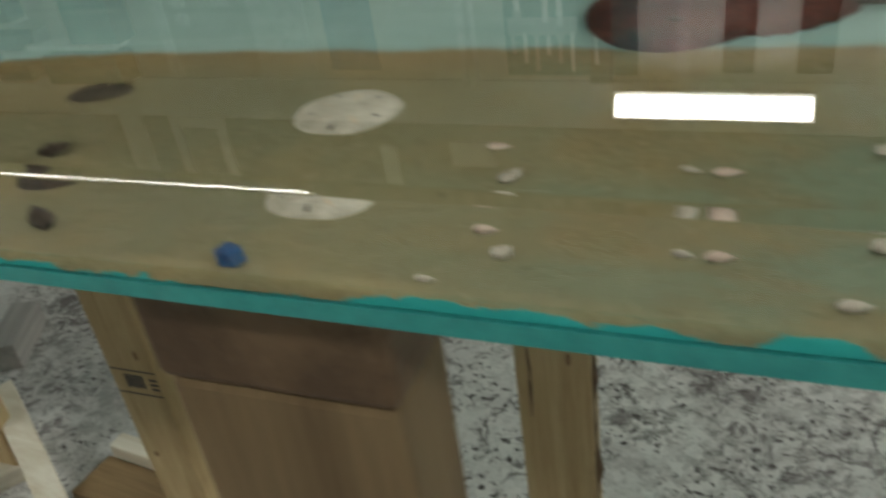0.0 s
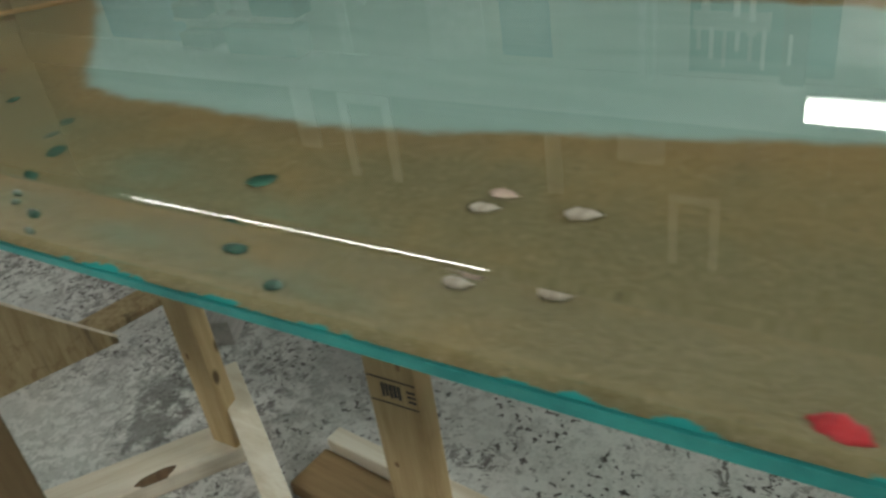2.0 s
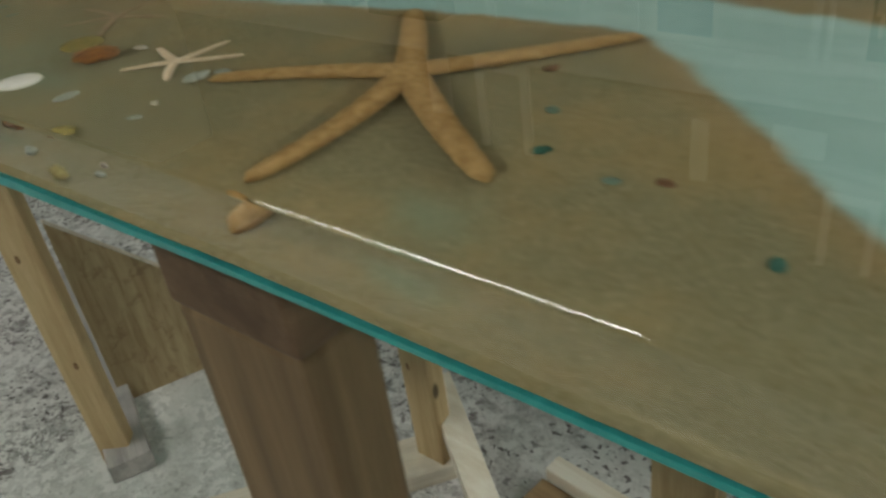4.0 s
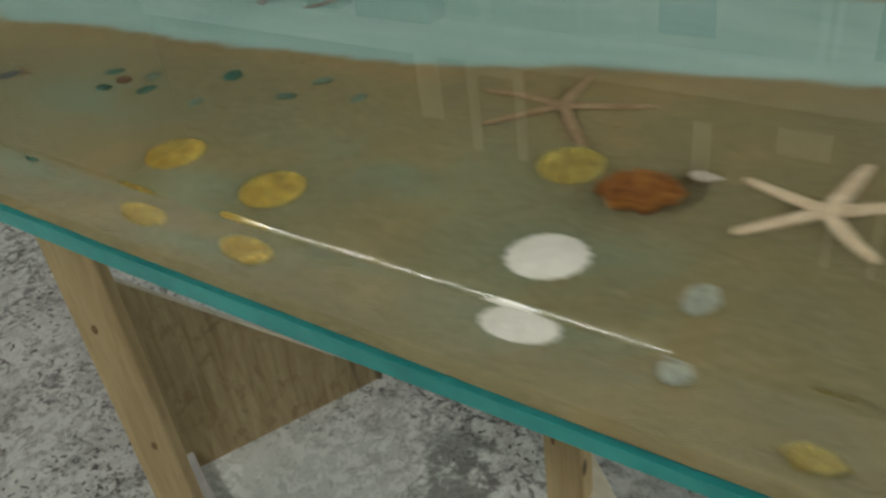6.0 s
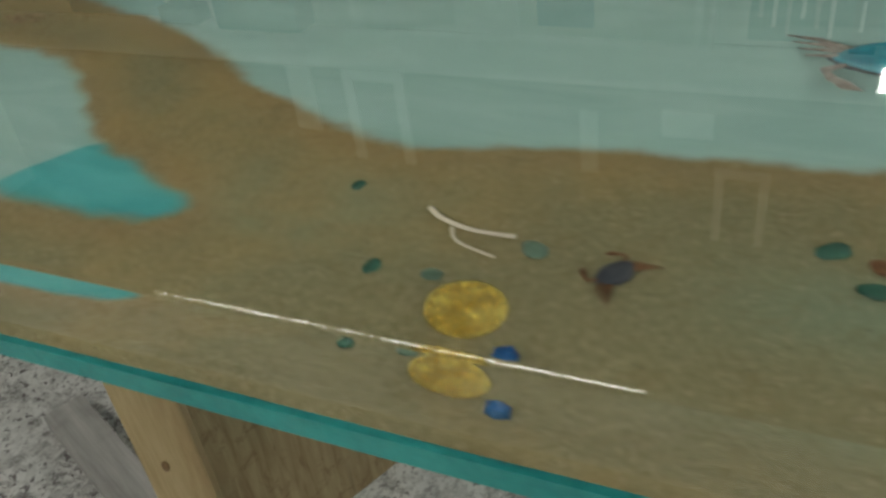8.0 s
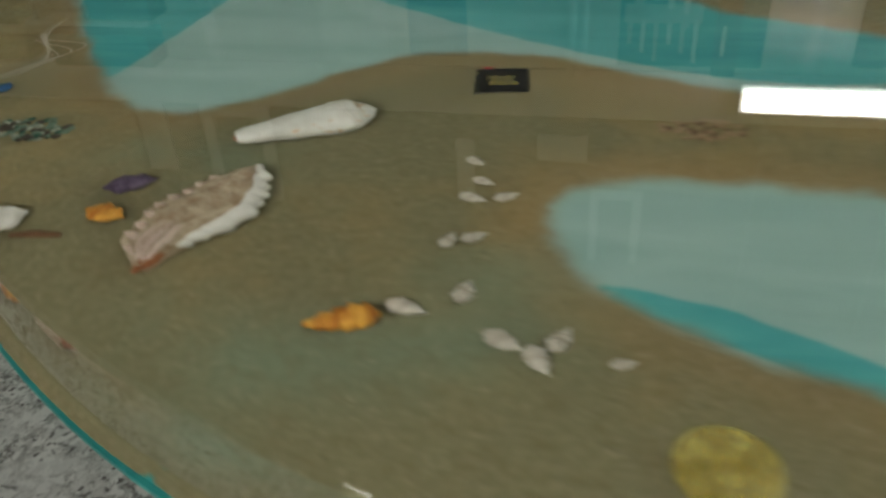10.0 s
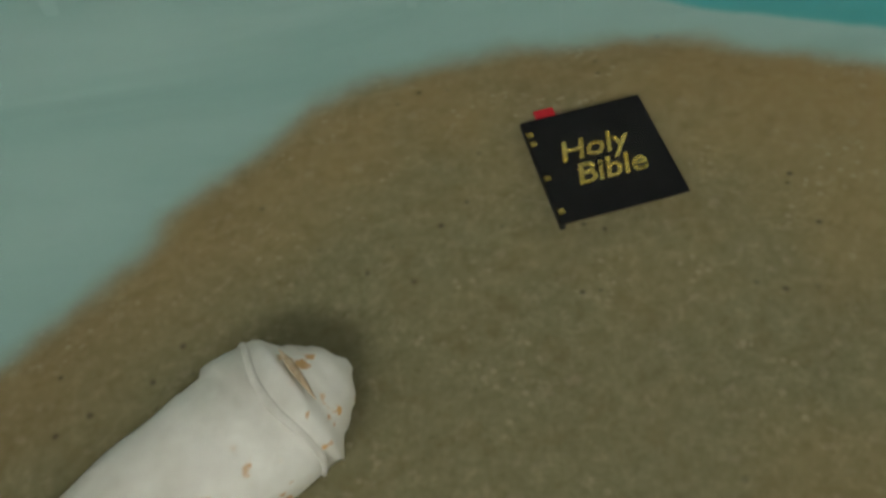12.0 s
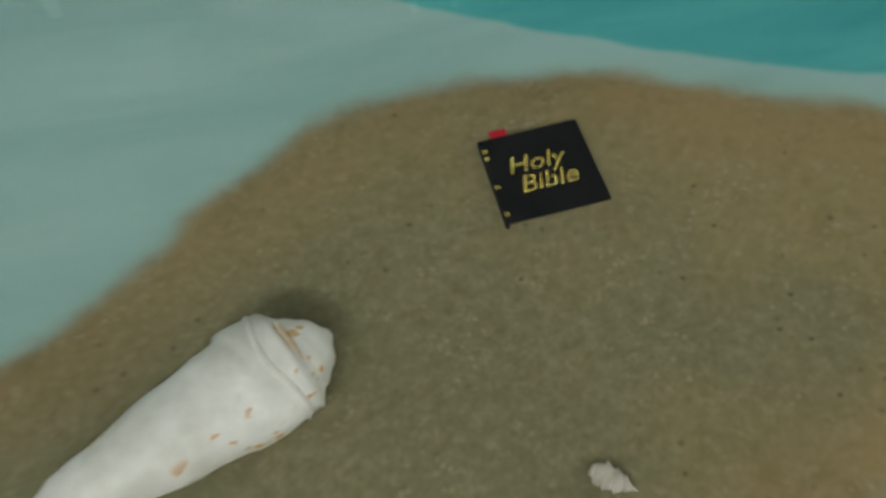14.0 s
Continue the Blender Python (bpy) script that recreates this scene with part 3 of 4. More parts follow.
def strip_lamp(x0, x1, y, z, width=0.3):
    """A lamp that shines downwards out of a white housing."""
    lamp = base("strip_lamp", pose((x0 + x1) / 2, y, z), "out-of-view white fluorescent strip lamp, switched on, under the ceiling", "lamp", "strip lamps")
    h, w = (x1 - x0) / 2, width / 2
    housing = block(-h - 0.02, -w - 0.02, 0.012, h + 0.02, w + 0.02, 0.08, 0.003)
    for box in ((-h - 0.02, -w - 0.02, -h, w + 0.02), (h, -w - 0.02, h + 0.02, w + 0.02), (-h, -w - 0.02, h, -w), (-h, w, h, w + 0.02)):
        block(box[0], box[1], -0.004, box[2], box[3], 0.0125, 0, housing)
    part("housing", housing, WHITE, lamp)
    part("diffuser", block(-h, -w, 0.0, h, w, 0.0115, 0), TUBE, lamp, "glowing white diffuser")
    for s in (-h * 0.7, h * 0.7):
        part("hanger", block(s - 0.006, -0.006, 0.08, s + 0.006, 0.006, CEILING - z, 0), METAL, lamp)
    return lamp


wall_lamp = base("wall_lamp", pose(-0.37, 5.24, 3.26), "white fluorescent lamp with a glowing front, switched on", "lamp")
part("diffuser", block(-0.625, -0.05, 0.02, 0.625, 0.03, 0.155, 0.012), TUBE, wall_lamp, "glowing white diffuser")
# unseen back and top, added to keep the glow off the wall
part("housing", block(-0.64, 0.031, 0.0, 0.64, 0.08, 0.18, 0.003), WHITE, wall_lamp)
part("hood", block(-0.64, -0.06, 0.1565, 0.64, 0.0305, 0.18, 0.002), WHITE, wall_lamp)
for s in (-0.45, 0.45):
    part("hanger", block(s - 0.006, 0.03, 0.18, s + 0.006, 0.042, CEILING - 3.26, 0), METAL, wall_lamp)
strip_lamp(-3.85, -1.7, -1.7, 3.30, 0.3)
# three more lamps, added out of view to brighten bar and floor
strip_lamp(2.2, 4.4, -1.7, 3.30, 0.3)
strip_lamp(1.0, 3.2, 2.6, 3.30, 0.3)
strip_lamp(2.7, 4.7, -5.0, 3.30, 0.3)


def wall_panel(x0, z0, x1, z1, label="white panel fixed high on the wall"):
    return thing("wall_panel", block(x0, Y1 - 0.03, z0, x1, Y1 - 0.002, z1, 0.004), WHITE, label, "panel", "wall panels")


def wall_frame(x0, z0, x1, z1, rail=0.07):
    """A white frame, open at its top."""
    ob = base("wall_frame", pose(x0, Y1 - 0.03, z0), "white open frame fixed high on the wall", "frame", "wall frames")
    w, h = x1 - x0, z1 - z0
    part("stile", block(0, 0, 0, rail, 0.028, h, 0.003), WHITE, ob)
    part("stile", block(w - rail, 0, 0, w, 0.028, h, 0.003), WHITE, ob)
    part("rail", block(rail + 0.001, 0, 0, w - rail - 0.001, 0.028, rail, 0.003), WHITE, ob)


wall_panel(-2.36, 3.79, -1.99, 4.0)
wall_panel(-2.98, 3.85, -2.84, 4.38)
wall_frame(-1.955, 4.24, -1.565, 4.88)
wall_frame(-5.04, 3.64, -4.46, 4.5, 0.1)
wall_panel(-5.6, 3.64, -5.35, 4.25)

pipe = base("wall_pipe", pose(-2.13, Y1 - 0.09, 0), "white twin pipe running up the wall", "pipe")
part("pipe", sweep([(0, 0, 0), (0, 0, 3.29)], 0.03, 14), WHITE, pipe, smooth=True)
part("pipe", sweep([(0.09, 0, 0), (0.09, 0, 3.29)], 0.02, 14), WHITE, pipe, smooth=True)
thing("blue_banner", block(-3.28, Y1 - 0.012, 1.2, -2.86, Y1 - 0.002, 3.2, 0.002), BLUE, "blue sheet hung flat on the pale wall", "sheet")
thing("blue_sheet", block(-7.9, Y1 - 0.012, 2.0, -6.75, Y1 - 0.002, 3.26, 0.002), BLUE, "blue sheet hung flat on the pale wall", "sheet")
for x, w in ((-3.93, 0.5), (-4.85, 0.1), (-0.62, 0.08), (0.6, 0.1)):
    thing("wall_batten", block(x, Y1 - 0.03, 0, x + w, Y1 - 0.001, 3.268, 0.003), WHITE, "white upright batten on the wall", "batten", "wall battens")
rack = base("tool_rack", pose(-1.79, Y1 - 0.05, 2.8), "grey rack with hanging tools on the wall", "rack")
part("rail", block(0, 0, 0.0, 0.5, 0.03, 0.12, 0.003), METAL, rack)
for k in range(6):
    part("hook", sweep([(0.04 + 0.085 * k, 0.01, 0.1), (0.04 + 0.085 * k, 0.0, 0.26 + 0.06 * (k % 3))], 0.014, 8), WHITE if k % 2 else METAL, rack)
for k, (x, top) in enumerate(((-1.70, 2.83), (-1.50, 2.91), (-1.40, 2.94), (-1.15, 3.22))):
    tool = base("hanging_tool", pose(x, Y1 - 0.075, top - 0.3), "pale hand tool hanging on the dark board", "tool", "hanging tools")
    part("handle", sweep([(0, 0, 0), (0, 0, 0.2)], 0.02, 10), WHITE, tool, smooth=True)
    part("blade", block(-0.03, -0.004, 0.2005, 0.03, 0.004, 0.3, 0.002), METAL, tool)
thing("peg_board", block(-1.82, Y1 - 0.02, 2.3, -0.88, Y1 - 0.002, 3.23, 0.003), PEG, "dark teal tool board on the pale wall", "board")
thing("wall_duct", block(-1.2, Y1 - 0.09, 2.2, -1.05, Y1 - 0.021, 3.268, 0.01), SLATE, "dark upright duct on the wall", "duct")
for x, w, z in ((-0.32, 0.2, 2.3), (0.14, 0.22, 2.2)):
    thing("hung_tarp", block(x, Y1 - 0.05, z, x + w, Y1 - 0.002, 3.2, 0.01), SLATE, "dark folded tarp hung on the pale wall", "tarp", "dark tarps")
for z0, z1 in ((2.56, 2.73), (2.82, 2.98), (3.10, 3.26)):
    bin_box = base("wall_bin", pose(-6.66, Y1 - 0.2, z0), "dark grey storage bin hung on the wall", "bin", "wall bins")
    part("body", block(0, 0, 0, 0.4, 0.198, z1 - z0 - 0.02, 0.01), SLATE, bin_box)
    part("rim", block(-0.01, -0.01, z1 - z0 - 0.0195, 0.41, 0.198, z1 - z0, 0.003), METAL, bin_box)
for x0, z0, x1, z1 in ((-5.62, 2.3, -5.12, 2.9), (-6.02, 3.0, -5.2, 3.26)):
    box = base("wall_cabinet", pose(x0, Y1 - 0.25, z0), "dark wall cabinet with a plain door", "cabinet", "wall cabinets")
    part("body", block(0, 0.02, 0, x1 - x0, 0.248, z1 - z0, 0.004), SLATE, box)
    part("door", block(0.01, 0, 0.01, x1 - x0 - 0.01, 0.0195, z1 - z0 - 0.01, 0.003), PEG, box)
shelf = base("wall_shelf", pose(-6.2, Y1 - 0.2, 2.92), "narrow white shelf on the wall", "shelf")
part("board", block(0, 0, 0, 0.98, 0.198, 0.04, 0.003), WHITE, shelf)
for s in (0.1, 0.5):
    part("bracket", block(s, 0.02, -0.12, s + 0.02, 0.198, -0.0005, 0.002), METAL, shelf)
thing("green_cabinet", block(-7.86, Y1 - 0.3, 2.3, -7.12, Y1 - 0.02, 2.72, 0.01), SLATE, "dark green cabinet hung on the wall", "cabinet")
for z in (2.56, 2.72):
    thing("junction_box", block(-4.62, Y1 - 0.06, z, -4.52, Y1 - 0.002, z + 0.1, 0.006), WHITE, "small white box on the pale wall", "box", "junction boxes")
thing("notice_card", block(-4.28, Y1 - 0.006, 2.56, -4.1, Y1 - 0.002, 2.67, 0.001), WHITE, "small white card on the pale wall", "card")

# ---- things cast in the resin ----
SHELL_WHITE = mottled("white_shell", (0.66, 0.64, 0.57), (0.84, 0.83, 0.77), 120, 0.4)
SHELL_DULL = mottled("dull_cream_shell", (0.40, 0.37, 0.28), (0.66, 0.63, 0.53), 110, 0.6, depth=0.0008)
SHELL_BAND = mottled("banded_white_shell", (0.34, 0.28, 0.20), (0.80, 0.77, 0.69), 330, 0.45, stretch=(1, 0.12, 0.12), fine=3.0)
SHELL_PINK = mottled("pinkish_shell", (0.55, 0.40, 0.33), (0.75, 0.64, 0.55), 160, 0.4)
SHELL_TAN = mottled("tan_shell", (0.30, 0.18, 0.09), (0.72, 0.60, 0.42), 90, 0.5, depth=0.001)
SHELL_ORANGE = mottled("orange_shell", (0.42, 0.12, 0.015), (0.80, 0.36, 0.05), 130, 0.35)
RUST = mottled("rust_brown_shell", (0.22, 0.07, 0.025), (0.42, 0.18, 0.08), 150, 0.5)
SHELL_WHELK = mottled("banded_orange_shell", (0.34, 0.075, 0.008), (0.86, 0.47, 0.09), 260, 0.3, stretch=(1, 0.2, 0.2), fine=3.0)
SHELL_PURPLE = mottled("purple_shell", (0.035, 0.02, 0.045), (0.22, 0.17, 0.25), 140, 0.35)
SHELL_DARK = mottled("dark_shell", (0.03, 0.024, 0.018), (0.11, 0.085, 0.06), 160, 0.45)
SHELL_BROWN = mottled("striped_shell", (0.10, 0.025, 0.008), (0.45, 0.20, 0.05), 300, 0.3, stretch=(0.1, 1, 1))
STAR_TAN = mottled("dried_starfish", (0.30, 0.17, 0.055), (0.52, 0.35, 0.15), 180, 0.75, depth=0.0012)
STAR_PALE = mottled("pale_starfish", (0.60, 0.46, 0.30), (0.78, 0.66, 0.48), 200, 0.75, depth=0.0008)
STAR_BROWN = mottled("brown_starfish", (0.26, 0.17, 0.10), (0.42, 0.30, 0.18), 200, 0.75, depth=0.0008)
CLOUDY = mottled("cloudy_glass", (0.22, 0.25, 0.20), (0.48, 0.50, 0.42), 200, 0.15)


def make_foil(name, deep, pale):
    g = Graph(name)
    v = g.coords()
    wrinkle = g.noise(g.coords(1.0, (0.45, 1.3, 1)), 520, 3, 0.55, 1.6)
    fine, wide = g.noise(v, 900, 3, 0.6, 0.8), g.noise(v, 130, 3)
    # hollows of the wrinkles are coloured darker, as shade in the creases
    colour = g.mix(g.step(wrinkle, 0.46, 0.34), g.ramp(wide, [(0.35, deep), (0.65, pale)]), tuple(0.5 * c for c in deep))
    return g.finish(colour, 0.24, g.math("ADD", wrinkle, g.math("MULTIPLY", fine, 0.3)), 0.0022, 0.75, 0.9)


GOLD = make_foil("crumpled_gold_foil", (0.70, 0.49, 0.08), (1.0, 0.80, 0.25))
YELLOW = make_foil("crumpled_yellow_foil", (0.68, 0.54, 0.12), (0.95, 0.81, 0.31))
GREEN = mottled("green_sea_glass", (0.018, 0.075, 0.053), (0.045, 0.15, 0.105), 120, 0.25)
GREEN_PALE = mottled("pale_green_sea_glass", (0.07, 0.13, 0.092), (0.125, 0.20, 0.14), 120, 0.3)
GREEN_BRIGHT = mottled("bright_green_glass", (0.0, 0.20, 0.07), (0.02, 0.38, 0.16), 120, 0.2)
BLUE_GLASS = mottled("blue_glass", (0.004, 0.036, 0.14), (0.016, 0.125, 0.31), 120, 0.15)
RED_SHELL = mottled("red_shell", (0.40, 0.016, 0.026), (0.64, 0.055, 0.065), 150, 0.35)
BROWN_STONE = mottled("brown_stone", (0.10, 0.05, 0.025), (0.22, 0.12, 0.06), 150, 0.4)
ORANGE_BEAD = mottled("orange_bead", (0.6, 0.11, 0.01), (0.85, 0.25, 0.03), 150, 0.35)
CRAB_BLUE = mottled("blue_crab_shell", (0.008, 0.09, 0.13), (0.04, 0.38, 0.47), 75, 0.3)
CRAB_DARK = mottled("dark_crab_shell", (0.03, 0.035, 0.05), (0.10, 0.11, 0.12), 150, 0.4)
CRAB_LEG = mottled("pale_crab_leg", (0.20, 0.16, 0.14), (0.50, 0.45, 0.39), 200, 0.45)
HORSESHOE = mottled("horseshoe_crab_shell", (0.035, 0.010, 0.006), (0.15, 0.045, 0.028), 45, 0.5, depth=0.001)
BOOK_BLACK = mottled("black_book_cover", (0.004, 0.004, 0.005), (0.012, 0.012, 0.013), 300, 0.5)
RIBBON = plain("red_ribbon", (0.55, 0.02, 0.03), 0.6)
PAGES = plain("page_edge", (0.16, 0.13, 0.07), 0.6)
STRING = plain("pale_net_string", (0.62, 0.56, 0.46), 0.8)


# the resin wets what is cast in it, so those surfaces have hardly any gloss of their own
for cast in (SEABED, SHELL_WHITE, SHELL_DULL, SHELL_BAND, SHELL_PINK, SHELL_TAN, SHELL_ORANGE, SHELL_PURPLE, SHELL_DARK, SHELL_BROWN, SHELL_WHELK, RUST, STAR_TAN, STAR_PALE, STAR_BROWN, RED_SHELL, BROWN_STONE, HORSESHOE, BOOK_BLACK, PAGES, RIBBON, STRING, CRAB_LEG, CRAB_DARK):
    for node in cast.node_tree.nodes:
        if node.bl_idname == "ShaderNodeBsdfPrincipled":
            node.inputs["Specular IOR Level"].default_value = 0.06


def lump(name, x, y, size, material, label, category, group="", turn=0.0, flat=0.55, long=1.4, seed=0, rough=0.25, facets=False, lift=0.0):
    """A rounded, uneven stone or bead."""
    rng = random.Random(seed or int(abs(x * 9173 + y * 371) * 1000))
    bm = bmesh.new()
    bmesh.ops.create_icosphere(bm, subdivisions=1 if facets else 3, radius=1)
    off = Vector((rng.uniform(0, 9), rng.uniform(0, 9), rng.uniform(0, 9)))
    for v in bm.verts:
        n = noise.noise(v.co * 1.3 + off)
        v.co = Vector((v.co.x * long, v.co.y, v.co.z * flat)) * (size / 2) * (1 + rough * n)
    z = ground(x, y) + size / 2 * flat * 0.55 + lift
    return thing(name, bm, material, label, category, group, smooth=not facets, m=pose(x, y, z, 0, 0, turn or rng.uniform(0, 180)))


def profile(points, s):
    for (a, ra), (b, rb) in zip(points, points[1:]):
        if s <= b:
            t = (s - a) / (b - a)
            t = t * t * (3 - 2 * t)
            return ra + (rb - ra) * t
    return points[-1][1]


def spiral(length, points, turns=4.0, ridge=0.12, start=0.0, count=46, sides=22, squash=0.85, ribs=0, rib=0.0):
    """A coiled shell along x: radii by points of (share of length, radius), with a ridge wound round it."""
    loops = []
    for i in range(count):
        s = i / (count - 1)
        r = max(profile(points, s), 0.0001)
        loop = []
        for k in range(sides):
            a = 2 * math.pi * k / sides
            w = (s * turns - k / sides) % 1.0
            f = 1 + (ridge * (0.5 - w) if s >= start else 0) + rib * math.cos(ribs * a)
            loop.append(Vector(((s - 0.5) * length, r * f * math.cos(a), r * f * math.sin(a) * squash)))
        loops.append(loop)
    return rings(loops)


def on_bed(x, y, lift, turn=0.0, tilt=0.0):
    return pose(x, y, ground(x, y) + lift, 0, tilt, turn)


def small_shell(x, y, length, turn, material=None, label="small white ribbed spiral shell lying on the sand", group="small white shells", fat=0.26):
    length *= 0.82
    return thing("spiral_shell", spiral(length, [(0, 0.12 * length * fat / 0.26), (0.25, length * fat), (0.55, length * fat * 0.85), (1, 0.02 * length)], 4.5, 0.42, 0.05, 44, 18, 0.8, 9, 0.06), material or SHELL_BAND, label, "shell", group, smooth=True, m=on_bed(x, y, length * fat * 0.55, turn))


# large white conch with a low stepped spire
conch = base("conch_shell", on_bed(-1.9216, 0.1934, 0.0074, 31), "large smooth white conch shell lying on the sand", "shell")
part("body", spiral(0.058, [(0, 0.0044), (0.06, 0.0062), (0.14, 0.0070), (0.45, 0.0103), (0.72, 0.0127), (0.83, 0.0124), (0.89, 0.0086), (0.95, 0.0060), (1, 0.001)], 3.0, 0.10, 0.6, 60, 34, 0.82), SHELL_WHITE, conch, smooth=True)
part("tip", spiral(0.006, [(0, 0.0018), (0.5, 0.0033), (1, 0.0034)], 1, 0, 1, 8, 16, 0.8), RUST, conch, "rust brown worn tip", smooth=True, m=pose(-0.0272, 0, -0.0012))
def make_marked():
    g = Graph("marked_white_shell")
    v = g.coords()
    tone = g.ramp(g.noise(v, 90, 4, 0.6), [(0.35, (0.66, 0.64, 0.57)), (0.65, (0.86, 0.85, 0.79))])
    marks = g.math("MULTIPLY", g.step(g.noise(v, 210, 3, 0.6), 0.58, 0.66), g.step(g.noise(v, 45, 2), 0.5, 0.6))
    return g.finish(g.mix(marks, tone, (0.62, 0.36, 0.13)), 0.4, g.noise(v, 500, 3), 0.0004)


conch.children[0].data.materials[0] = make_marked()
part("crease", sweep([(0.0212, 0.0118 * math.cos(a), 0.0098 * math.sin(a)) for a in [math.radians(62 + 6 * k) for k in range(10)]], [0.0001, 0.0003, 0.0005, 0.0006, 0.0006, 0.0006, 0.0005, 0.0004, 0.0002, 0.0001], 6), SHELL_TAN, conch, "brown crease under the spire", smooth=True)
part("shoulder_ridge", sweep([(0.0165 + 0.001 * math.sin(a * 3), 0.0127 * math.cos(a), 0.0104 * math.sin(a)) for a in [math.pi * k / 16 for k in range(17)]], [0.0009 - 0.0005 * abs(k - 8) / 8 for k in range(17)], 6), SHELL_WHITE, conch, smooth=True)


SHELL_FRILL = mottled("rough_tan_shell", (0.27, 0.165, 0.085), (0.58, 0.49, 0.35), 150, 0.6, depth=0.0012, fine=3.0)


def murex():
    """A broad ribbed shell: knobbly back, spire at one end, frilled white lip along one side."""
    length = 0.068
    shell = base("murex_shell", on_bed(-1.9378, 0.1273, -0.0005, 77), "ribbed tan and white shell with a frilled lip", "shell")
    back = [(0, 0.003), (0.18, 0.0165), (0.43, 0.0195), (0.7, 0.0145), (0.89, 0.0085), (1, 0.0015)]
    lip = [(0, 0.003), (0.1, 0.0042), (0.26, 0.0070), (0.45, 0.0135), (0.56, 0.0158), (0.74, 0.0132), (0.9, 0.0072), (1, 0.0015)]

    def skin(u, w):
        half = profile(back if w > 0 else lip, u)
        fan = math.sin(9.0 * math.atan2(w * 0.02, u * length + 0.008) * 2.2)
        step = ((u * 6.5 + 0.5 * w) % 1.0) - 0.5
        rough = 0.0007 * fan + 0.0013 * step * (1 - w * w) + 0.0016 * noise.noise(Vector((u * 11, w * 7, 2)))
        jag = 1 + (0.10 * abs(math.sin(u * 26)) if w > 0.85 else 0)
        z = 0.0140 * (max(0.0, 1 - abs(w) ** 2.4) ** 0.6) * math.sin(math.pi * (0.1 + 0.82 * u)) ** 0.7
        return Vector(((u - 0.5) * length, w * half * jag, max(z + rough, 0.0)))

    bm = bmesh.new()
    rows, cols = 44, 28
    grid = [[bm.verts.new(skin(i / rows, 2 * j / cols - 1)) for j in range(cols + 1)] for i in range(rows + 1)]
    for p, q in zip(grid, grid[1:]):
        for j in range(cols):
            bm.faces.new((p[j], p[j + 1], q[j + 1], q[j]))
    bmesh.ops.recalc_face_normals(bm, faces=bm.faces)
    part("body", bm, SHELL_FRILL, shell, "tan ribbed back", smooth=True)
    loops = []
    for i in range(61):
        u = 0.2 + 0.8 * i / 60
        s = (u - 0.2) / 0.8
        frill = 0.0021 * abs(math.sin(s * 25 + 1.2 * math.sin(s * 9))) ** 1.5
        c = Vector(((u - 0.5) * length, -profile(lip, u) * 0.80, 0.0056))
        w = 0.0050 * math.sin(math.pi * (0.05 + 0.9 * s)) ** 0.6
        loops.append([c + Vector((0, dy * w - (frill if dy < -0.4 else 0), dz * w)) for dy, dz in ((0.9, 0.35), (0.3, 0.85), (-0.5, 0.55), (-0.9, -0.1), (-0.7, -0.7), (0.3, -0.8))])
    part("lip", rings(loops), SHELL_WHITE, shell, "frilled white lip", smooth=True)
    for k in range(9):
        u = 0.10 + 0.085 * k
        root = skin(u, 0.75)
        part("knob", sweep([root - Vector((0, 0.002, 0.001)), root + Vector((0, 0.0006, 0.0008)), root + Vector((0.0003, 0.0036 - 0.0002 * k, 0.0006))], [0.0022, 0.0018, 0.0003], 8), SHELL_PINK, shell, "pale knob along the back", smooth=True)
    for k in range(6):
        w = -0.5 + 0.2 * k
        pts = [skin(0.03 + 0.042 * i, w * (1 - 0.05 * i)) + Vector((0, 0, 0.0002)) for i in range(8)]
        part("rib", sweep(pts, [0.0003, 0.0007, 0.0009, 0.0009, 0.0009, 0.0008, 0.0006, 0.0002], 6), SHELL_PINK, shell, "pale rib", smooth=True)
    part("tip", spiral(0.012, [(0, 0.001), (0.6, 0.0042), (1, 0.0036)], 1, 0, 1, 8, 12), RUST, shell, "rust coloured end", smooth=True, m=pose(-0.0305, -0.0005, 0.0045))


murex()

thing("spiral_shell", spiral(0.0195, [(0, 0.0012), (0.3, 0.0054), (0.7, 0.0046), (1, 0.0006)], 3, 0.25, 0.1), SHELL_PURPLE, "dark purple and white shell lying on the sand", "shell", smooth=True, m=on_bed(-1.9738, 0.1430, 0.0035, 28))
thing("spiral_shell", spiral(0.0165, [(0, 0.0012), (0.35, 0.0052), (0.7, 0.0042), (1, 0.0006)], 3, 0.3, 0.1), SHELL_WHELK, "small orange shell beside a purple shell", "shell", smooth=True, m=on_bed(-1.9727, 0.1228, 0.0035, -12))
thing("spiral_shell", spiral(0.0225, [(0, 0.0012), (0.3, 0.0038), (0.65, 0.0054), (0.85, 0.0047), (1, 0.0012)], 5, 0.3, 0.0, 50, 22, 0.8), SHELL_WHELK, "orange and yellow ribbed whelk shell", "shell", smooth=True, m=on_bed(-1.8732, 0.0800, 0.004, 22))
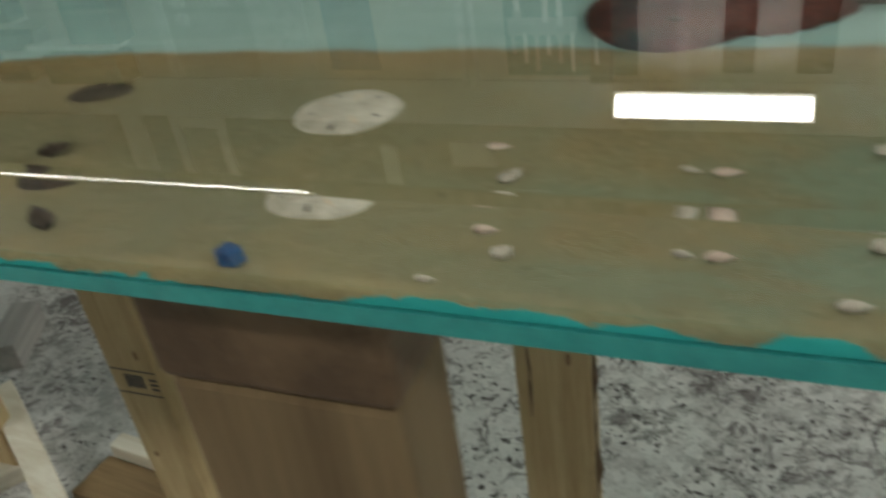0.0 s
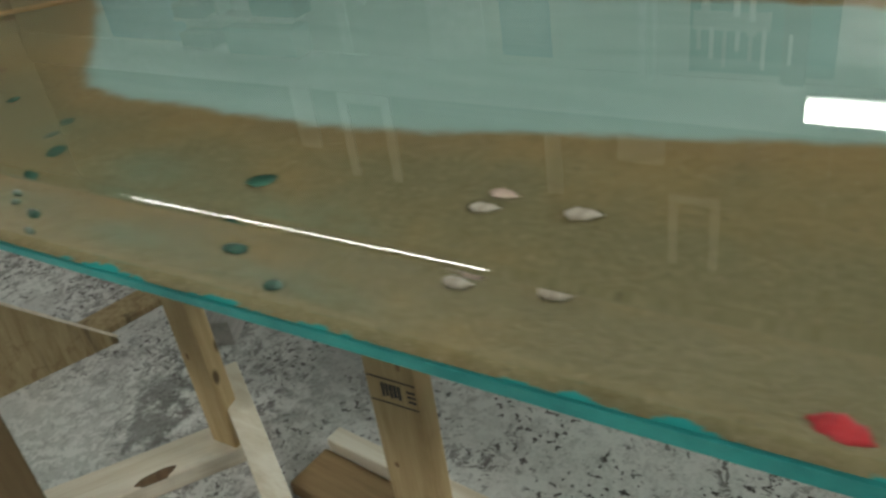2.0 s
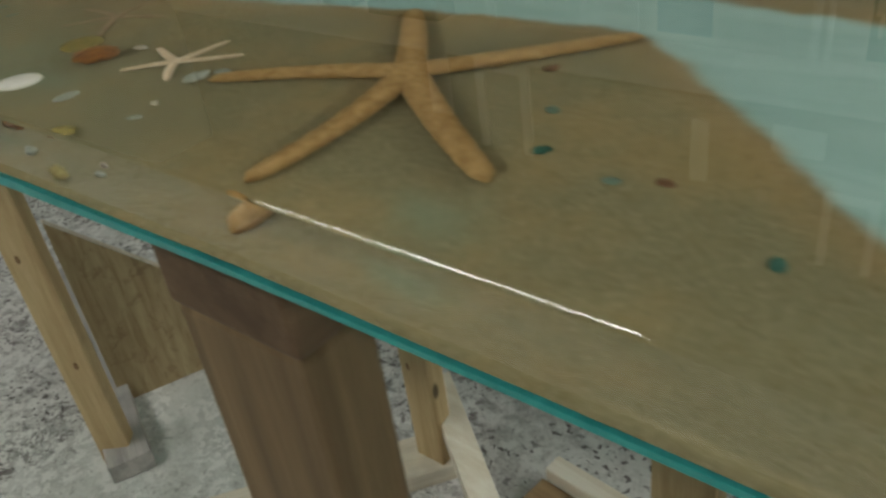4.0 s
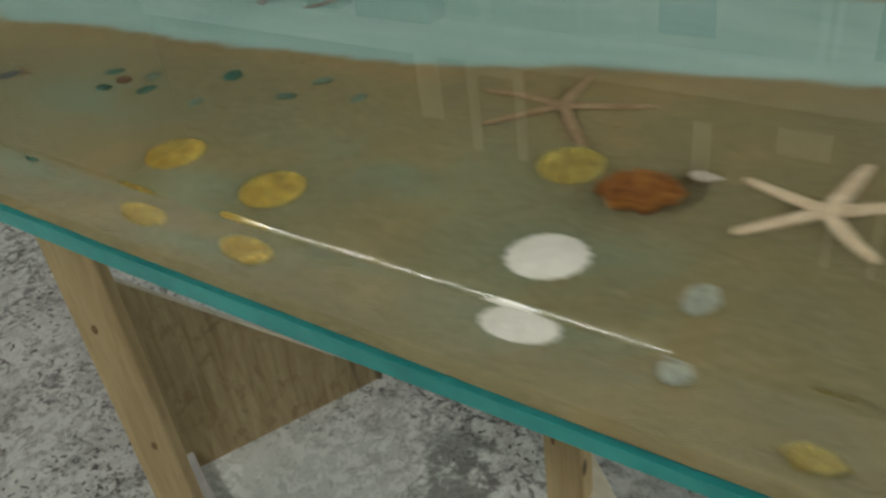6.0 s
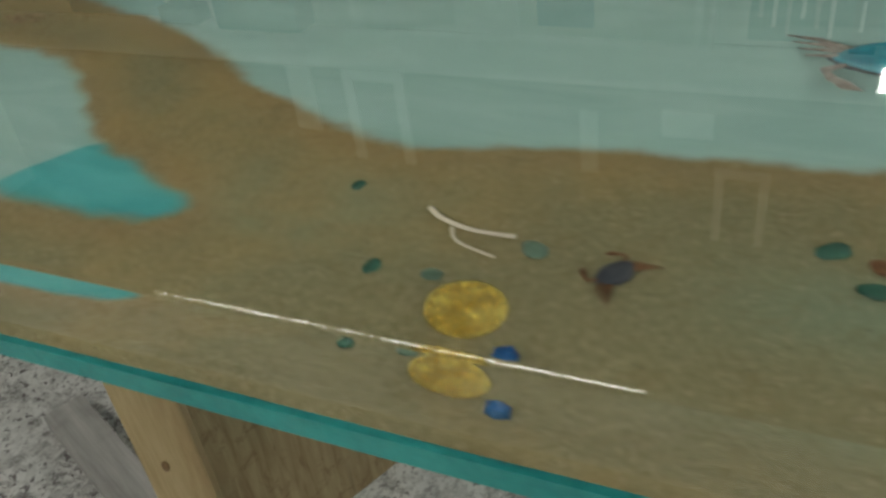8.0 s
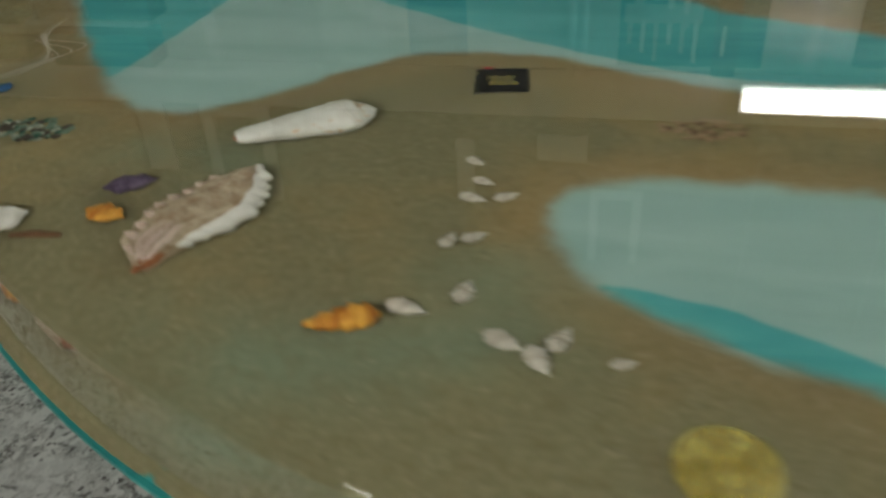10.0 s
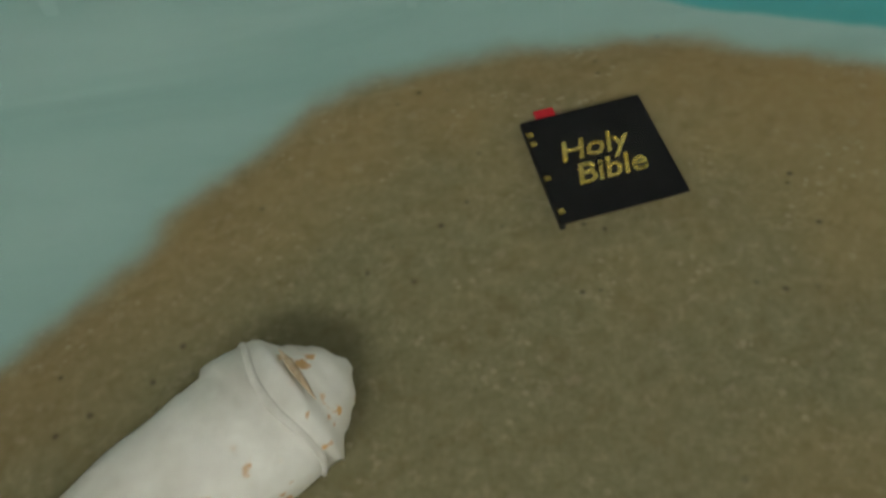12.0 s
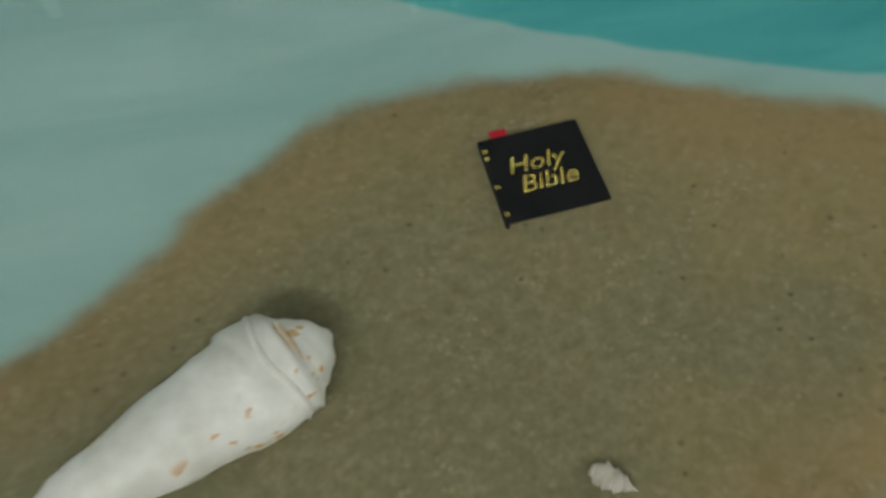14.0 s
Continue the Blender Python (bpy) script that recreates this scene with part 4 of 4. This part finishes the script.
for x, y, length, turn in ((-1.8557, 0.0886, 0.016, -14), (-1.8403, 0.0987, 0.0135, 80), (-1.8501, 0.1242, 0.011, 75), (-1.8419, 0.1268, 0.0115, 35), (-1.8462, 0.1492, 0.0125, -18), (-1.8346, 0.1518, 0.0115, 30), (-1.8440, 0.1605, 0.0105, -25), (-1.8492, 0.1742, 0.0105, -35), (-1.8256, 0.0781, 0.0155, -28), (-1.8154, 0.0718, 0.015, -60), (-1.8101, 0.0813, 0.0135, 65), (-1.7926, 0.0740, 0.009, 20), (-0.3571, 0.0422, 0.0125, 10), (-0.3267, 0.0473, 0.0145, 12), (-0.0629, 0.0291, 0.0105, 70), (-0.0170, 0.0367, 0.0065, -20), (0.0298, 0.0513, 0.011, 40), (-0.0800, 0.0052, 0.0065, 10), (-0.9180, 0.0538, 0.009, -20), (-0.9955, 0.1005, 0.014, 10)):
    small_shell(x, y, length, turn)
small_shell(0.0217, 0.0117, 0.009, 15)
small_shell(-0.3545, 0.0512, 0.0125, -5, SHELL_PINK, "small pinkish spiral shell on the sand", "small pink shells")
small_shell(-0.0080, 0.0362, 0.0088, 8, SHELL_PINK, "small pinkish spiral shell on the sand", "small pink shells")
small_shell(-0.0706, 0.0446, 0.0085, 5, SHELL_PINK, "small pinkish spiral shell on the sand", "small pink shells")


def valve(length, width, height, ribs=18, depth=0.05):
    """Half a clam or scallop, hollow side down."""
    bm = bmesh.new()
    rows, cols = 12, 36
    grid = []
    for i in range(rows + 1):
        u = i / rows
        line = []
        for j in range(cols):
            a = 2 * math.pi * j / cols
            f = 1 + depth * math.cos(ribs * a) * u
            line.append(bm.verts.new((length / 2 * math.cos(a) * u * f, width / 2 * math.sin(a) * u * f, height * math.sqrt(max(0.0, 1 - u * u)))))
        grid.append(line)
    for a, b in zip(grid[1:], grid[2:]):
        for j in range(cols):
            bm.faces.new((a[j], a[(j + 1) % cols], b[(j + 1) % cols], b[j]))
    top = bm.verts.new((0, 0, height))
    for j in range(cols):
        bm.faces.new((top, grid[1][j], grid[1][(j + 1) % cols]))
    for v in grid[0]:
        bm.verts.remove(v)
    bmesh.ops.recalc_face_normals(bm, faces=bm.faces)
    return bm


thing("clam_shell", valve(0.025, 0.0165, 0.0062, 3, 0.04), SHELL_DARK, "dark grey brown clam shell lying face down", "shell", smooth=True, m=on_bed(-0.2353, 0.0710, -0.0004, 12))
thing("scallop_shell", valve(0.027, 0.024, 0.005, 16, 0.05), SHELL_WHITE, "round white ribbed scallop shell on the sand", "shell", smooth=True, m=on_bed(-1.0227, 0.0385, -0.0004, 30))
thing("snail_shell", spiral(0.0105, [(0, 0.002), (0.35, 0.0052), (0.7, 0.0036), (1, 0.0004)], 3, 0.3, 0), SHELL_DARK, "small dark grey snail shell near the rim", "shell", smooth=True, m=on_bed(-0.2174, 0.0260, 0.003, 50))
thing("snail_shell", spiral(0.030, [(0, 0.004), (0.25, 0.0108), (0.6, 0.0118), (0.85, 0.007), (1, 0.0006)], 3, 0.22, 0, 46, 26, 0.9), SHELL_BROWN, "round brown banded snail shell beside a gold coin", "shell", smooth=True, m=on_bed(-1.0105, 0.0811, 0.0066, 15))
thing("spiral_shell", spiral(0.0155, [(0, 0.001), (0.35, 0.0046), (0.7, 0.004), (1, 0.0005)], 3, 0.3, 0), RED_SHELL, "small bright red shell close to the rim", "shell", smooth=True, m=on_bed(-0.2490, 0.0050, 0.0006, -25))
thing("spiral_shell", spiral(0.0165, [(0, 0.001), (0.35, 0.005), (0.7, 0.0042), (1, 0.0005)], 3, 0.3, 0), YELLOW, "small yellow shell close to the rim", "shell", smooth=True, m=on_bed(-0.9334, 0.0128, 0.0028, 10))

# white shell with lobes and a brown stick
lobed = base("broken_conch", on_bed(-2.0150, 0.1083, 0.004, 40), "white broken conch with thin brown stick ends", "shell")
part("body", spiral(0.036, [(0, 0.002), (0.25, 0.0085), (0.6, 0.0105), (0.85, 0.007), (1, 0.001)], 2, 0.3, 0, 40, 24, 0.7), SHELL_WHITE, lobed, smooth=True)
part("wing", valve(0.024, 0.013, 0.005, 5, 0.1), SHELL_WHITE, lobed, smooth=True, m=pose(-0.008, -0.008, -0.002, 0, 0, 30))
thing("driftwood_twig", sweep([(-0.009, 0, 0), (0, 0.0006, 0.0004), (0.009, 0, 0)], [0.0014, 0.0021, 0.0012], 8), BROWN_STONE, "short brown twig lying beside a white shell", "twig", smooth=True, m=on_bed(-1.9909, 0.1077, 0.0014, 8))
thing("driftwood_twig", sweep([(-0.007, 0, 0), (0, 0.0005, 0.0004), (0.008, 0, 0)], [0.0012, 0.0018, 0.0009], 8), BROWN_STONE, "short brown twig lying beside a white shell", "twig", smooth=True, m=on_bed(-1.9985, 0.0913, 0.0012, -55))


def sand_dollar():
    ob = base("sand_dollar", on_bed(-0.1283, 0.0634, -0.0004, 20), "round cream sand dollar lying on the sand", "sand dollar")
    part("disc", valve(0.0375, 0.035, 0.0042, 5, 0.02), SHELL_DULL, ob, smooth=True)
    for k in range(5):
        a = 2 * math.pi * k / 5
        c = Vector((0.0085 * math.cos(a), 0.0085 * math.sin(a), 0.0033))
        d = Vector((math.cos(a), math.sin(a), -0.12)) * 0.0045
        part("petal", sweep([c - d, c - d * 0.4, c + d * 0.4, c + d], [0.0003, 0.0013, 0.0013, 0.0004], 8, 0.35), SHELL_TAN, ob, smooth=True)
        b = a + math.pi / 5
        c, d = Vector((0.0132 * math.cos(b), 0.0132 * math.sin(b), 0.0026)), Vector((math.cos(b), math.sin(b), -0.45)) * 0.0022
        part("slot", sweep([c - d, c - d * 0.4, c + d * 0.4, c + d], [0.0002, 0.0008, 0.0008, 0.0002], 8, 0.4), SHELL_DARK, ob, "small dark slot", smooth=True)


sand_dollar()


def starfish(x, y, tips, thick, material, label, sag=0.0):
    """A starfish with arms to the given tips."""
    ob = base("starfish", on_bed(x, y, 0.0), label, "starfish", "starfish")
    rng = random.Random(int(abs(x) * 1000))
    for tx, ty in tips:
        d = Vector((tx - x, ty - y, 0))
        side = Vector((-d.y, d.x, 0)) * rng.uniform(-0.05, 0.05)
        pts, radii = [], []
        for k in range(26):
            s = k / 25
            p = d * s + side * math.sin(math.pi * s)
            r = thick * (0.56 + 0.36 * math.cos(s * 1.45)) * (1 + 0.05 * math.sin(s * 60 + rng.uniform(0, 1)))
            if s > 0.9:
                r *= math.sqrt(max(0.0, 1 - ((s - 0.9) / 0.102) ** 2)) + 0.03
            pts.append(p + Vector((0, 0, r * 0.72)))
            radii.append(r)
        part("arm", sweep(pts, radii, 14, 0.8), material, ob, smooth=True)
    bm = bmesh.new()
    bmesh.ops.create_icosphere(bm, subdivisions=3, radius=thick * 1.12)
    for v in bm.verts:
        v.co.z = v.co.z * 0.72 + thick * 0.7
    part("disc", bm, material, ob, smooth=True)


starfish(-0.8197, 0.1307, [(-0.8772, 0.2030), (-0.7382, 0.2091), (-0.7266, 0.0642), (-0.8131, 0.0215), (-0.9145, 0.0847)], 0.0088, STAR_TAN, "large dried tan starfish with long round arms")
starfish(-0.9550, 0.0946, [(-0.9845, 0.1045), (-0.9505, 0.1284), (-0.9240, 0.1166), (-0.9365, 0.0747), (-0.9771, 0.0727)], 0.0033, STAR_PALE, "small pale cream starfish on the sand")
starfish(-1.0670, 0.1311, [(-1.1070, 0.1323), (-1.0700, 0.1638), (-1.0313, 0.1437), (-1.0435, 0.1031), (-1.0902, 0.1044)], 0.0026, STAR_BROWN, "slender brown starfish on the sand")


def coin(x, y, material, label, turn, tilt=0.0):
    ob = base("coin", on_bed(x, y, 0.0011, turn, tilt), label, "coin", "toy coins")
    n, r, h = 40, 0.0128, 0.0011
    loops = [[Vector((rr * math.cos(2 * math.pi * k / n), rr * math.sin(2 * math.pi * k / n), z)) for k in range(n)] for rr, z in ((r - 0.0004, -h), (r, -h + 0.0004), (r, h - 0.0004), (r - 0.0004, h), (r - 0.0014, h), (r - 0.0018, h - 0.0005))]
    part("disc", rings(loops), material, ob, smooth=False)
    rng = random.Random(int(abs(x) * 977))
    for k in range(22):
        a, d = rng.uniform(0, 2 * math.pi), 0.0098 * math.sqrt(rng.random())
        cx, cy, lean, half = d * math.cos(a), d * math.sin(a), rng.gauss(0.2, 0.5), rng.uniform(0.0014, 0.0040)
        pts = [(cx + half * s * math.cos(lean) / 3, cy + half * s * math.sin(lean) / 3 + 0.0005 * math.sin(s + k), h - 0.0003 - 0.00005 * s * s) for s in range(-3, 4)]
        pts = [p for p in pts if math.hypot(p[0], p[1]) < 0.0112]
        if len(pts) > 3:
            w = rng.uniform(0.0006, 0.0015)
            part("relief", sweep(pts, [0.3 * w] + [w] * (len(pts) - 2) + [0.3 * w], 6, 0.9), material, ob, smooth=True)


for x, y, material, turn, tilt in ((-1.1953, 0.0336, GOLD, 25, 4), (-1.1349, 0.0298, GOLD, 10, 3), (-1.3992, 0.0287, GOLD, 30, 8), (-1.0415, 0.0897, YELLOW, 15, 4), (-1.7687, 0.0428, YELLOW, -10, 3)):
    coin(x, y, material, "embossed gold coloured toy coin lying on the sand" if material == GOLD else "embossed yellow toy coin lying on the sand", turn, tilt)

for x, y, size, material in ((-0.4415, 0.0349, 0.0095, GREEN), (-0.5454, 0.0285, 0.009, GREEN), (-0.5671, 0.0515, 0.007, GREEN_PALE), (-0.5623, 0.0395, 0.006, GREEN_PALE), (-0.6210, 0.0632, 0.0065, GREEN), (-0.6697, 0.0911, 0.0062, BROWN_STONE), (-0.7217, 0.0936, 0.0072, GREEN), (-0.6868, 0.0841, 0.006, GREEN_PALE), (-0.7362, 0.1248, 0.0065, GREEN_PALE), (-0.7597, 0.1615, 0.0075, BROWN_STONE), (-1.3021, 0.0812, 0.0095, GREEN), (-1.2877, 0.0768, 0.0085, BROWN_STONE), (-1.2762, 0.0858, 0.008, GREEN_PALE), (-1.2652, 0.0729, 0.009, GREEN), (-1.2903, 0.0658, 0.0085, GREEN), (-1.2340, 0.1018, 0.011, GREEN), (-1.1849, 0.1137, 0.0085, GREEN_PALE), (-1.1900, 0.0938, 0.008, GREEN_PALE), (-1.2282, 0.0730, 0.008, GREEN_PALE), (-1.1560, 0.1057, 0.0075, GREEN_PALE), (-1.4639, 0.0818, 0.006, GREEN), (-1.4366, 0.0399, 0.007, GREEN), (-1.4159, 0.0411, 0.0065, GREEN_PALE), (-1.3888, 0.0612, 0.009, GREEN_PALE), (-0.4155, 0.0102, 0.008, GREEN), (-0.5381, 0.0065, 0.0065, GREEN_PALE)):
    dark = material == BROWN_STONE
    lump("pebble" if dark else "sea_glass", x, y, 0.84 * size, material, "small dark brown pebble on the sand" if dark else ("dark green sea glass piece on the sand" if material == GREEN else "pale green sea glass piece on the sand"), "pebble" if dark else "sea glass", "pebbles" if dark else "sea glass", flat=0.42)
lump("glass_gem", -0.1385, 0.0030, 0.0105, BLUE_GLASS, "faceted blue glass gem close to the rim", "gem", "blue gems", flat=0.9, long=1.1, facets=True, rough=0.1)
lump("glass_gem", -1.3810, 0.0125, 0.0085, BLUE_GLASS, "faceted blue glass gem close to the rim", "gem", "blue gems", flat=0.9, long=1.1, facets=True, rough=0.1)
lump("glass_gem", -2.0781, 0.2157, 0.010, BLUE_GLASS, "faceted blue glass gem on the dune", "gem", "blue gems", flat=0.8, long=1.2, facets=True, rough=0.1)
lump("bead", -1.7228, 0.0025, 0.0105, ORANGE_BEAD, "round orange bead close to the rim", "bead", flat=0.85, long=1.05, rough=0.08)
lump("clear_pebble", -0.9163, 0.0952, 0.007, CLOUDY, "whitish glass pebble beside the big starfish", "pebble", "clear pebbles", flat=0.6)
lump("clear_pebble", -0.9142, 0.0389, 0.006, CLOUDY, "small whitish glass pebble on the sand", "pebble", "clear pebbles", flat=0.5)
lump("clear_pebble", -0.9255, 0.0847, 0.011, CLOUDY, "whitish glass pebble beside the big starfish", "pebble", flat=0.6)
lump("grey_pebble", -0.9737, 0.0388, 0.010, CLOUDY, "small cloudy grey pebble on the sand", "pebble", flat=0.4)

melon = base("ridged_bead", on_bed(-1.6734, 0.0227, 0.0042, 10), "ridged bright green glass bead on the sand", "bead")
part("bead", spiral(0.0175, [(0, 0.001), (0.2, 0.0052), (0.5, 0.0066), (0.8, 0.0052), (1, 0.001)], 1, 0, 1, 24, 48, 0.8, 12, 0.06), GREEN_BRIGHT, melon, smooth=True)


def heap(name, x, y, spread, count, size, materials, label, category):
    ob = base(name, on_bed(x, y, 0.0), label, category)
    rng = random.Random(count + int(abs(x) * 100))
    for k in range(count):
        bm = bmesh.new()
        bmesh.ops.create_icosphere(bm, subdivisions=1, radius=size * rng.uniform(0.5, 1.1))
        for v in bm.verts:
            v.co = Vector((v.co.x * 1.3, v.co.y, v.co.z * 0.5)) * rng.uniform(0.85, 1.15)
        a, r = rng.uniform(0, 6.28), spread * math.sqrt(rng.random())
        part("chip", bm, materials[k % len(materials)], ob, m=pose(1.4 * r * math.cos(a), 0.7 * r * math.sin(a), size * 0.4, 0, 0, rng.uniform(0, 180)))


heap("glass_chips", -2.0408, 0.1801, 0.0135, 110, 0.0021, [GREEN_PALE, SHELL_DARK, GREEN, SHELL_DARK, GREEN_PALE, CLOUDY], "heap of small greenish glass chips", "glass chips")
heap("dark_chips", -1.7667, 0.2072, 0.012, 90, 0.0015, [STAR_BROWN, BROWN_STONE, STAR_BROWN, STAR_BROWN], "heap of small dark stone chips", "stone chips")


def crab(x, y, turn, size, shell, leg, label, name="crab"):
    """A small crab, back up: carapace, claws and eight legs."""
    ob = base(name, on_bed(x, y, 0.0, turn), label, "crab", "crabs")
    bm = bmesh.new()
    bmesh.ops.create_icosphere(bm, subdivisions=4, radius=1)
    for v in bm.verts:
        c = v.co
        point = 1 + 0.35 * max(0.0, abs(c.x) - 0.75)
        v.co = Vector((c.x * 0.5 * point, c.y * 0.36 * (1 - 0.3 * c.x * c.x), c.z * 0.13 + 0.11)) * size
        v.co.z += 0.012 * size * noise.noise(v.co * (9 / size))
    part("carapace", bm, shell, ob, smooth=True)
    bm = bmesh.new()
    bmesh.ops.create_icosphere(bm, subdivisions=3, radius=1)
    for v in bm.verts:
        c = v.co
        v.co = Vector((c.x * (0.57 + 0.03 * math.cos(24 * math.atan2(c.y, c.x))), c.y * 0.38 * (1 - 0.3 * c.x * c.x), c.z * 0.07 + 0.085)) * size
    part("carapace_rim", bm, CRAB_DARK, ob, "dark toothed rim of the shell", smooth=True)
    for s in (-1, 1):
        arm = [(0.40 * s, 0.12, 0.09), (0.62 * s, 0.26, 0.1), (0.56 * s, 0.46, 0.09)]
        part("claw_arm", sweep([Vector(p) * size for p in arm], [0.04 * size, 0.05 * size, 0.055 * size], 8), leg, ob, smooth=True)
        part("pincer", sweep([Vector(p) * size for p in ((0.56 * s, 0.44, 0.09), (0.46 * s, 0.58, 0.09), (0.32 * s, 0.68, 0.08))], [0.05 * size, 0.075 * size, 0.008 * size], 8), leg, ob, smooth=True)
        for k in range(4):
            out = 0.50 + 0.05 * k
            pts = [Vector((0.3 * s, 0.06 - 0.08 * k, 0.08)), Vector((out * s, -0.02 - 0.13 * k, 0.13)), Vector(((out + 0.28) * s, -0.12 - 0.16 * k, 0.02))]
            part("leg", sweep([p * size for p in pts], [0.045 * size, 0.04 * size, 0.012 * size], 8), leg, ob, smooth=True)


crab(-1.2871, 0.2177, 186, 0.043, CRAB_BLUE, CRAB_LEG, "turquoise blue crab with pale legs in the painted sea", "blue_crab")
crab(-1.3611, 0.0559, 60, 0.0135, CRAB_DARK, BROWN_STONE, "tiny dark crab on the sand", "tiny_crab")


def horseshoe_crab():
    ob = base("horseshoe_crab", on_bed(-0.0307, 0.1609, 0.0, 0), "dark red brown horseshoe crab with a spike tail", "crab")
    size = 0.046
    bm = bmesh.new()
    bmesh.ops.create_icosphere(bm, subdivisions=4, radius=1)
    for v in bm.verts:
        c = v.co
        v.co = Vector((c.x * 0.78 - 0.05, c.y * 1.0 * (1 - 0.22 * max(0.0, c.x)), max(c.z, -0.1) * 0.34 + 0.02 + 0.03 * math.cos(c.y * 9))) * size
    part("front_shield", bm, HORSESHOE, ob, "smooth domed front shield", smooth=True)
    bm = bmesh.new()
    bmesh.ops.create_icosphere(bm, subdivisions=4, radius=1)
    for v in bm.verts:
        c = v.co
        w = 0.62 * (1 - 0.35 * c.x)
        v.co = Vector((c.x * 0.55 + 0.72, c.y * w * (1 + 0.06 * math.sin(c.x * 22)), max(c.z, -0.1) * 0.24 + 0.02)) * size
    part("rear_shield", bm, HORSESHOE, ob, smooth=True)
    part("tail_spike", sweep([Vector((1.15, 0, 0.08)) * size, Vector((1.45, 0.0, 0.07)) * size, Vector((1.9, 0.02, 0.05)) * size], [0.06 * size, 0.045 * size, 0.012 * size], 8), SHELL_DARK, ob, "thin dark tail spike", smooth=True)
    for s in (-1, 1):
        bm = bmesh.new()
        bmesh.ops.create_icosphere(bm, subdivisions=2, radius=0.06 * size)
        part("eye", bm, SHELL_DARK, ob, smooth=True, m=pose(-0.05 * size, 0.5 * s * size, 0.31 * size))


horseshoe_crab()


def string(points, radius, label, name="net_string", lift=0.001):
    pts = spline(points, 6)
    return thing(name, sweep([(p.x, p.y, ground(p.x, p.y) + lift) for p in pts], radius, 6), STRING, label, "string", "net strings", smooth=True)


string([(-1.4314, 0.0750), (-1.4245, 0.0700), (-1.4116, 0.0661), (-1.3968, 0.0662)], 0.0011, "curved whitish sea twig on the sand", lift=0.0012)
string([(-1.4195, 0.0661), (-1.4147, 0.0591), (-1.3999, 0.0542)], 0.0007, "curved whitish sea twig on the sand")
for k in range(5):
    string([(-2.100 + 0.004 * k, 0.215 + 0.006 * k), (-2.080 + 0.003 * k, 0.235 + 0.009 * k), (-2.083 - 0.004 * k, 0.262 + 0.004 * k), (-2.100, 0.275 + 0.008 * k)], 0.0003, "thin pale net string on the dune")


def book():
    """A tiny closed book lying on the sand."""
    w, h, t = 0.0228, 0.0245, 0.0036
    turn = math.degrees(math.atan2(0.003, 0.023))
    ob = base("miniature_book", on_bed(-1.8494, 0.2446, -0.0012, turn), "tiny black book with gold lettering and red ribbon", "book")
    part("back_cover", block(-w / 2, -h / 2, 0, w / 2, h / 2, 0.0006, 0.0002), BOOK_BLACK, ob)
    part("page_block", block(-w / 2 + 0.0006, -h / 2 + 0.0007, 0.0006, w / 2 - 0.0008, h / 2 - 0.0007, t - 0.0006, 0), PAGES, ob, "dull gold page edges")
    part("front_cover", block(-w / 2, -h / 2, t - 0.0006, w / 2, h / 2, t, 0.0002), BOOK_BLACK, ob)
    part("spine", block(-w / 2 - 0.0005, -h / 2, 0, -w / 2 + 0.0005, h / 2, t, 0.0003), BOOK_BLACK, ob)
    for k, yy in enumerate((0.0088, 0.0065, -0.0020, -0.0098)):
        part("spine_mark", block(-w / 2 - 0.0002, yy - 0.0006, t - 0.0002, -w / 2 + 0.0011, yy + 0.0006, t + 0.0002, 0.0001), GOLD, ob, "gold mark by the spine")
    part("ribbon", block(-0.0085, h / 2 - 0.0012, t * 0.45, -0.0047, h / 2 + 0.0026, t * 0.75, 0.0001), RIBBON, ob, "red ribbon end")
    for word, x, y in (("Holy", -0.0012, 0.0026), ("Bible", 0.0002, -0.0032)):
        curve = bpy.data.curves.new("lettering", "FONT")
        curve.body, curve.size, curve.align_x, curve.align_y = word, 0.0066, "CENTER", "CENTER"
        curve.extrude, curve.offset, curve.shear = 0.0001, 0.00012, 0.25
        text = new("lettering", curve)
        bpy.context.view_layer.update()
        me = bpy.data.meshes.new_from_object(text.evaluated_get(bpy.context.evaluated_depsgraph_get()))
        bpy.data.objects.remove(text)
        me.materials.clear()
        me.materials.append(GOLD)
        letters = new("lettering", me)
        letters.parent = ob
        letters.matrix_basis = pose(x, y, t + 0.0001)
        tagged(letters, "raised gold lettering")


book()
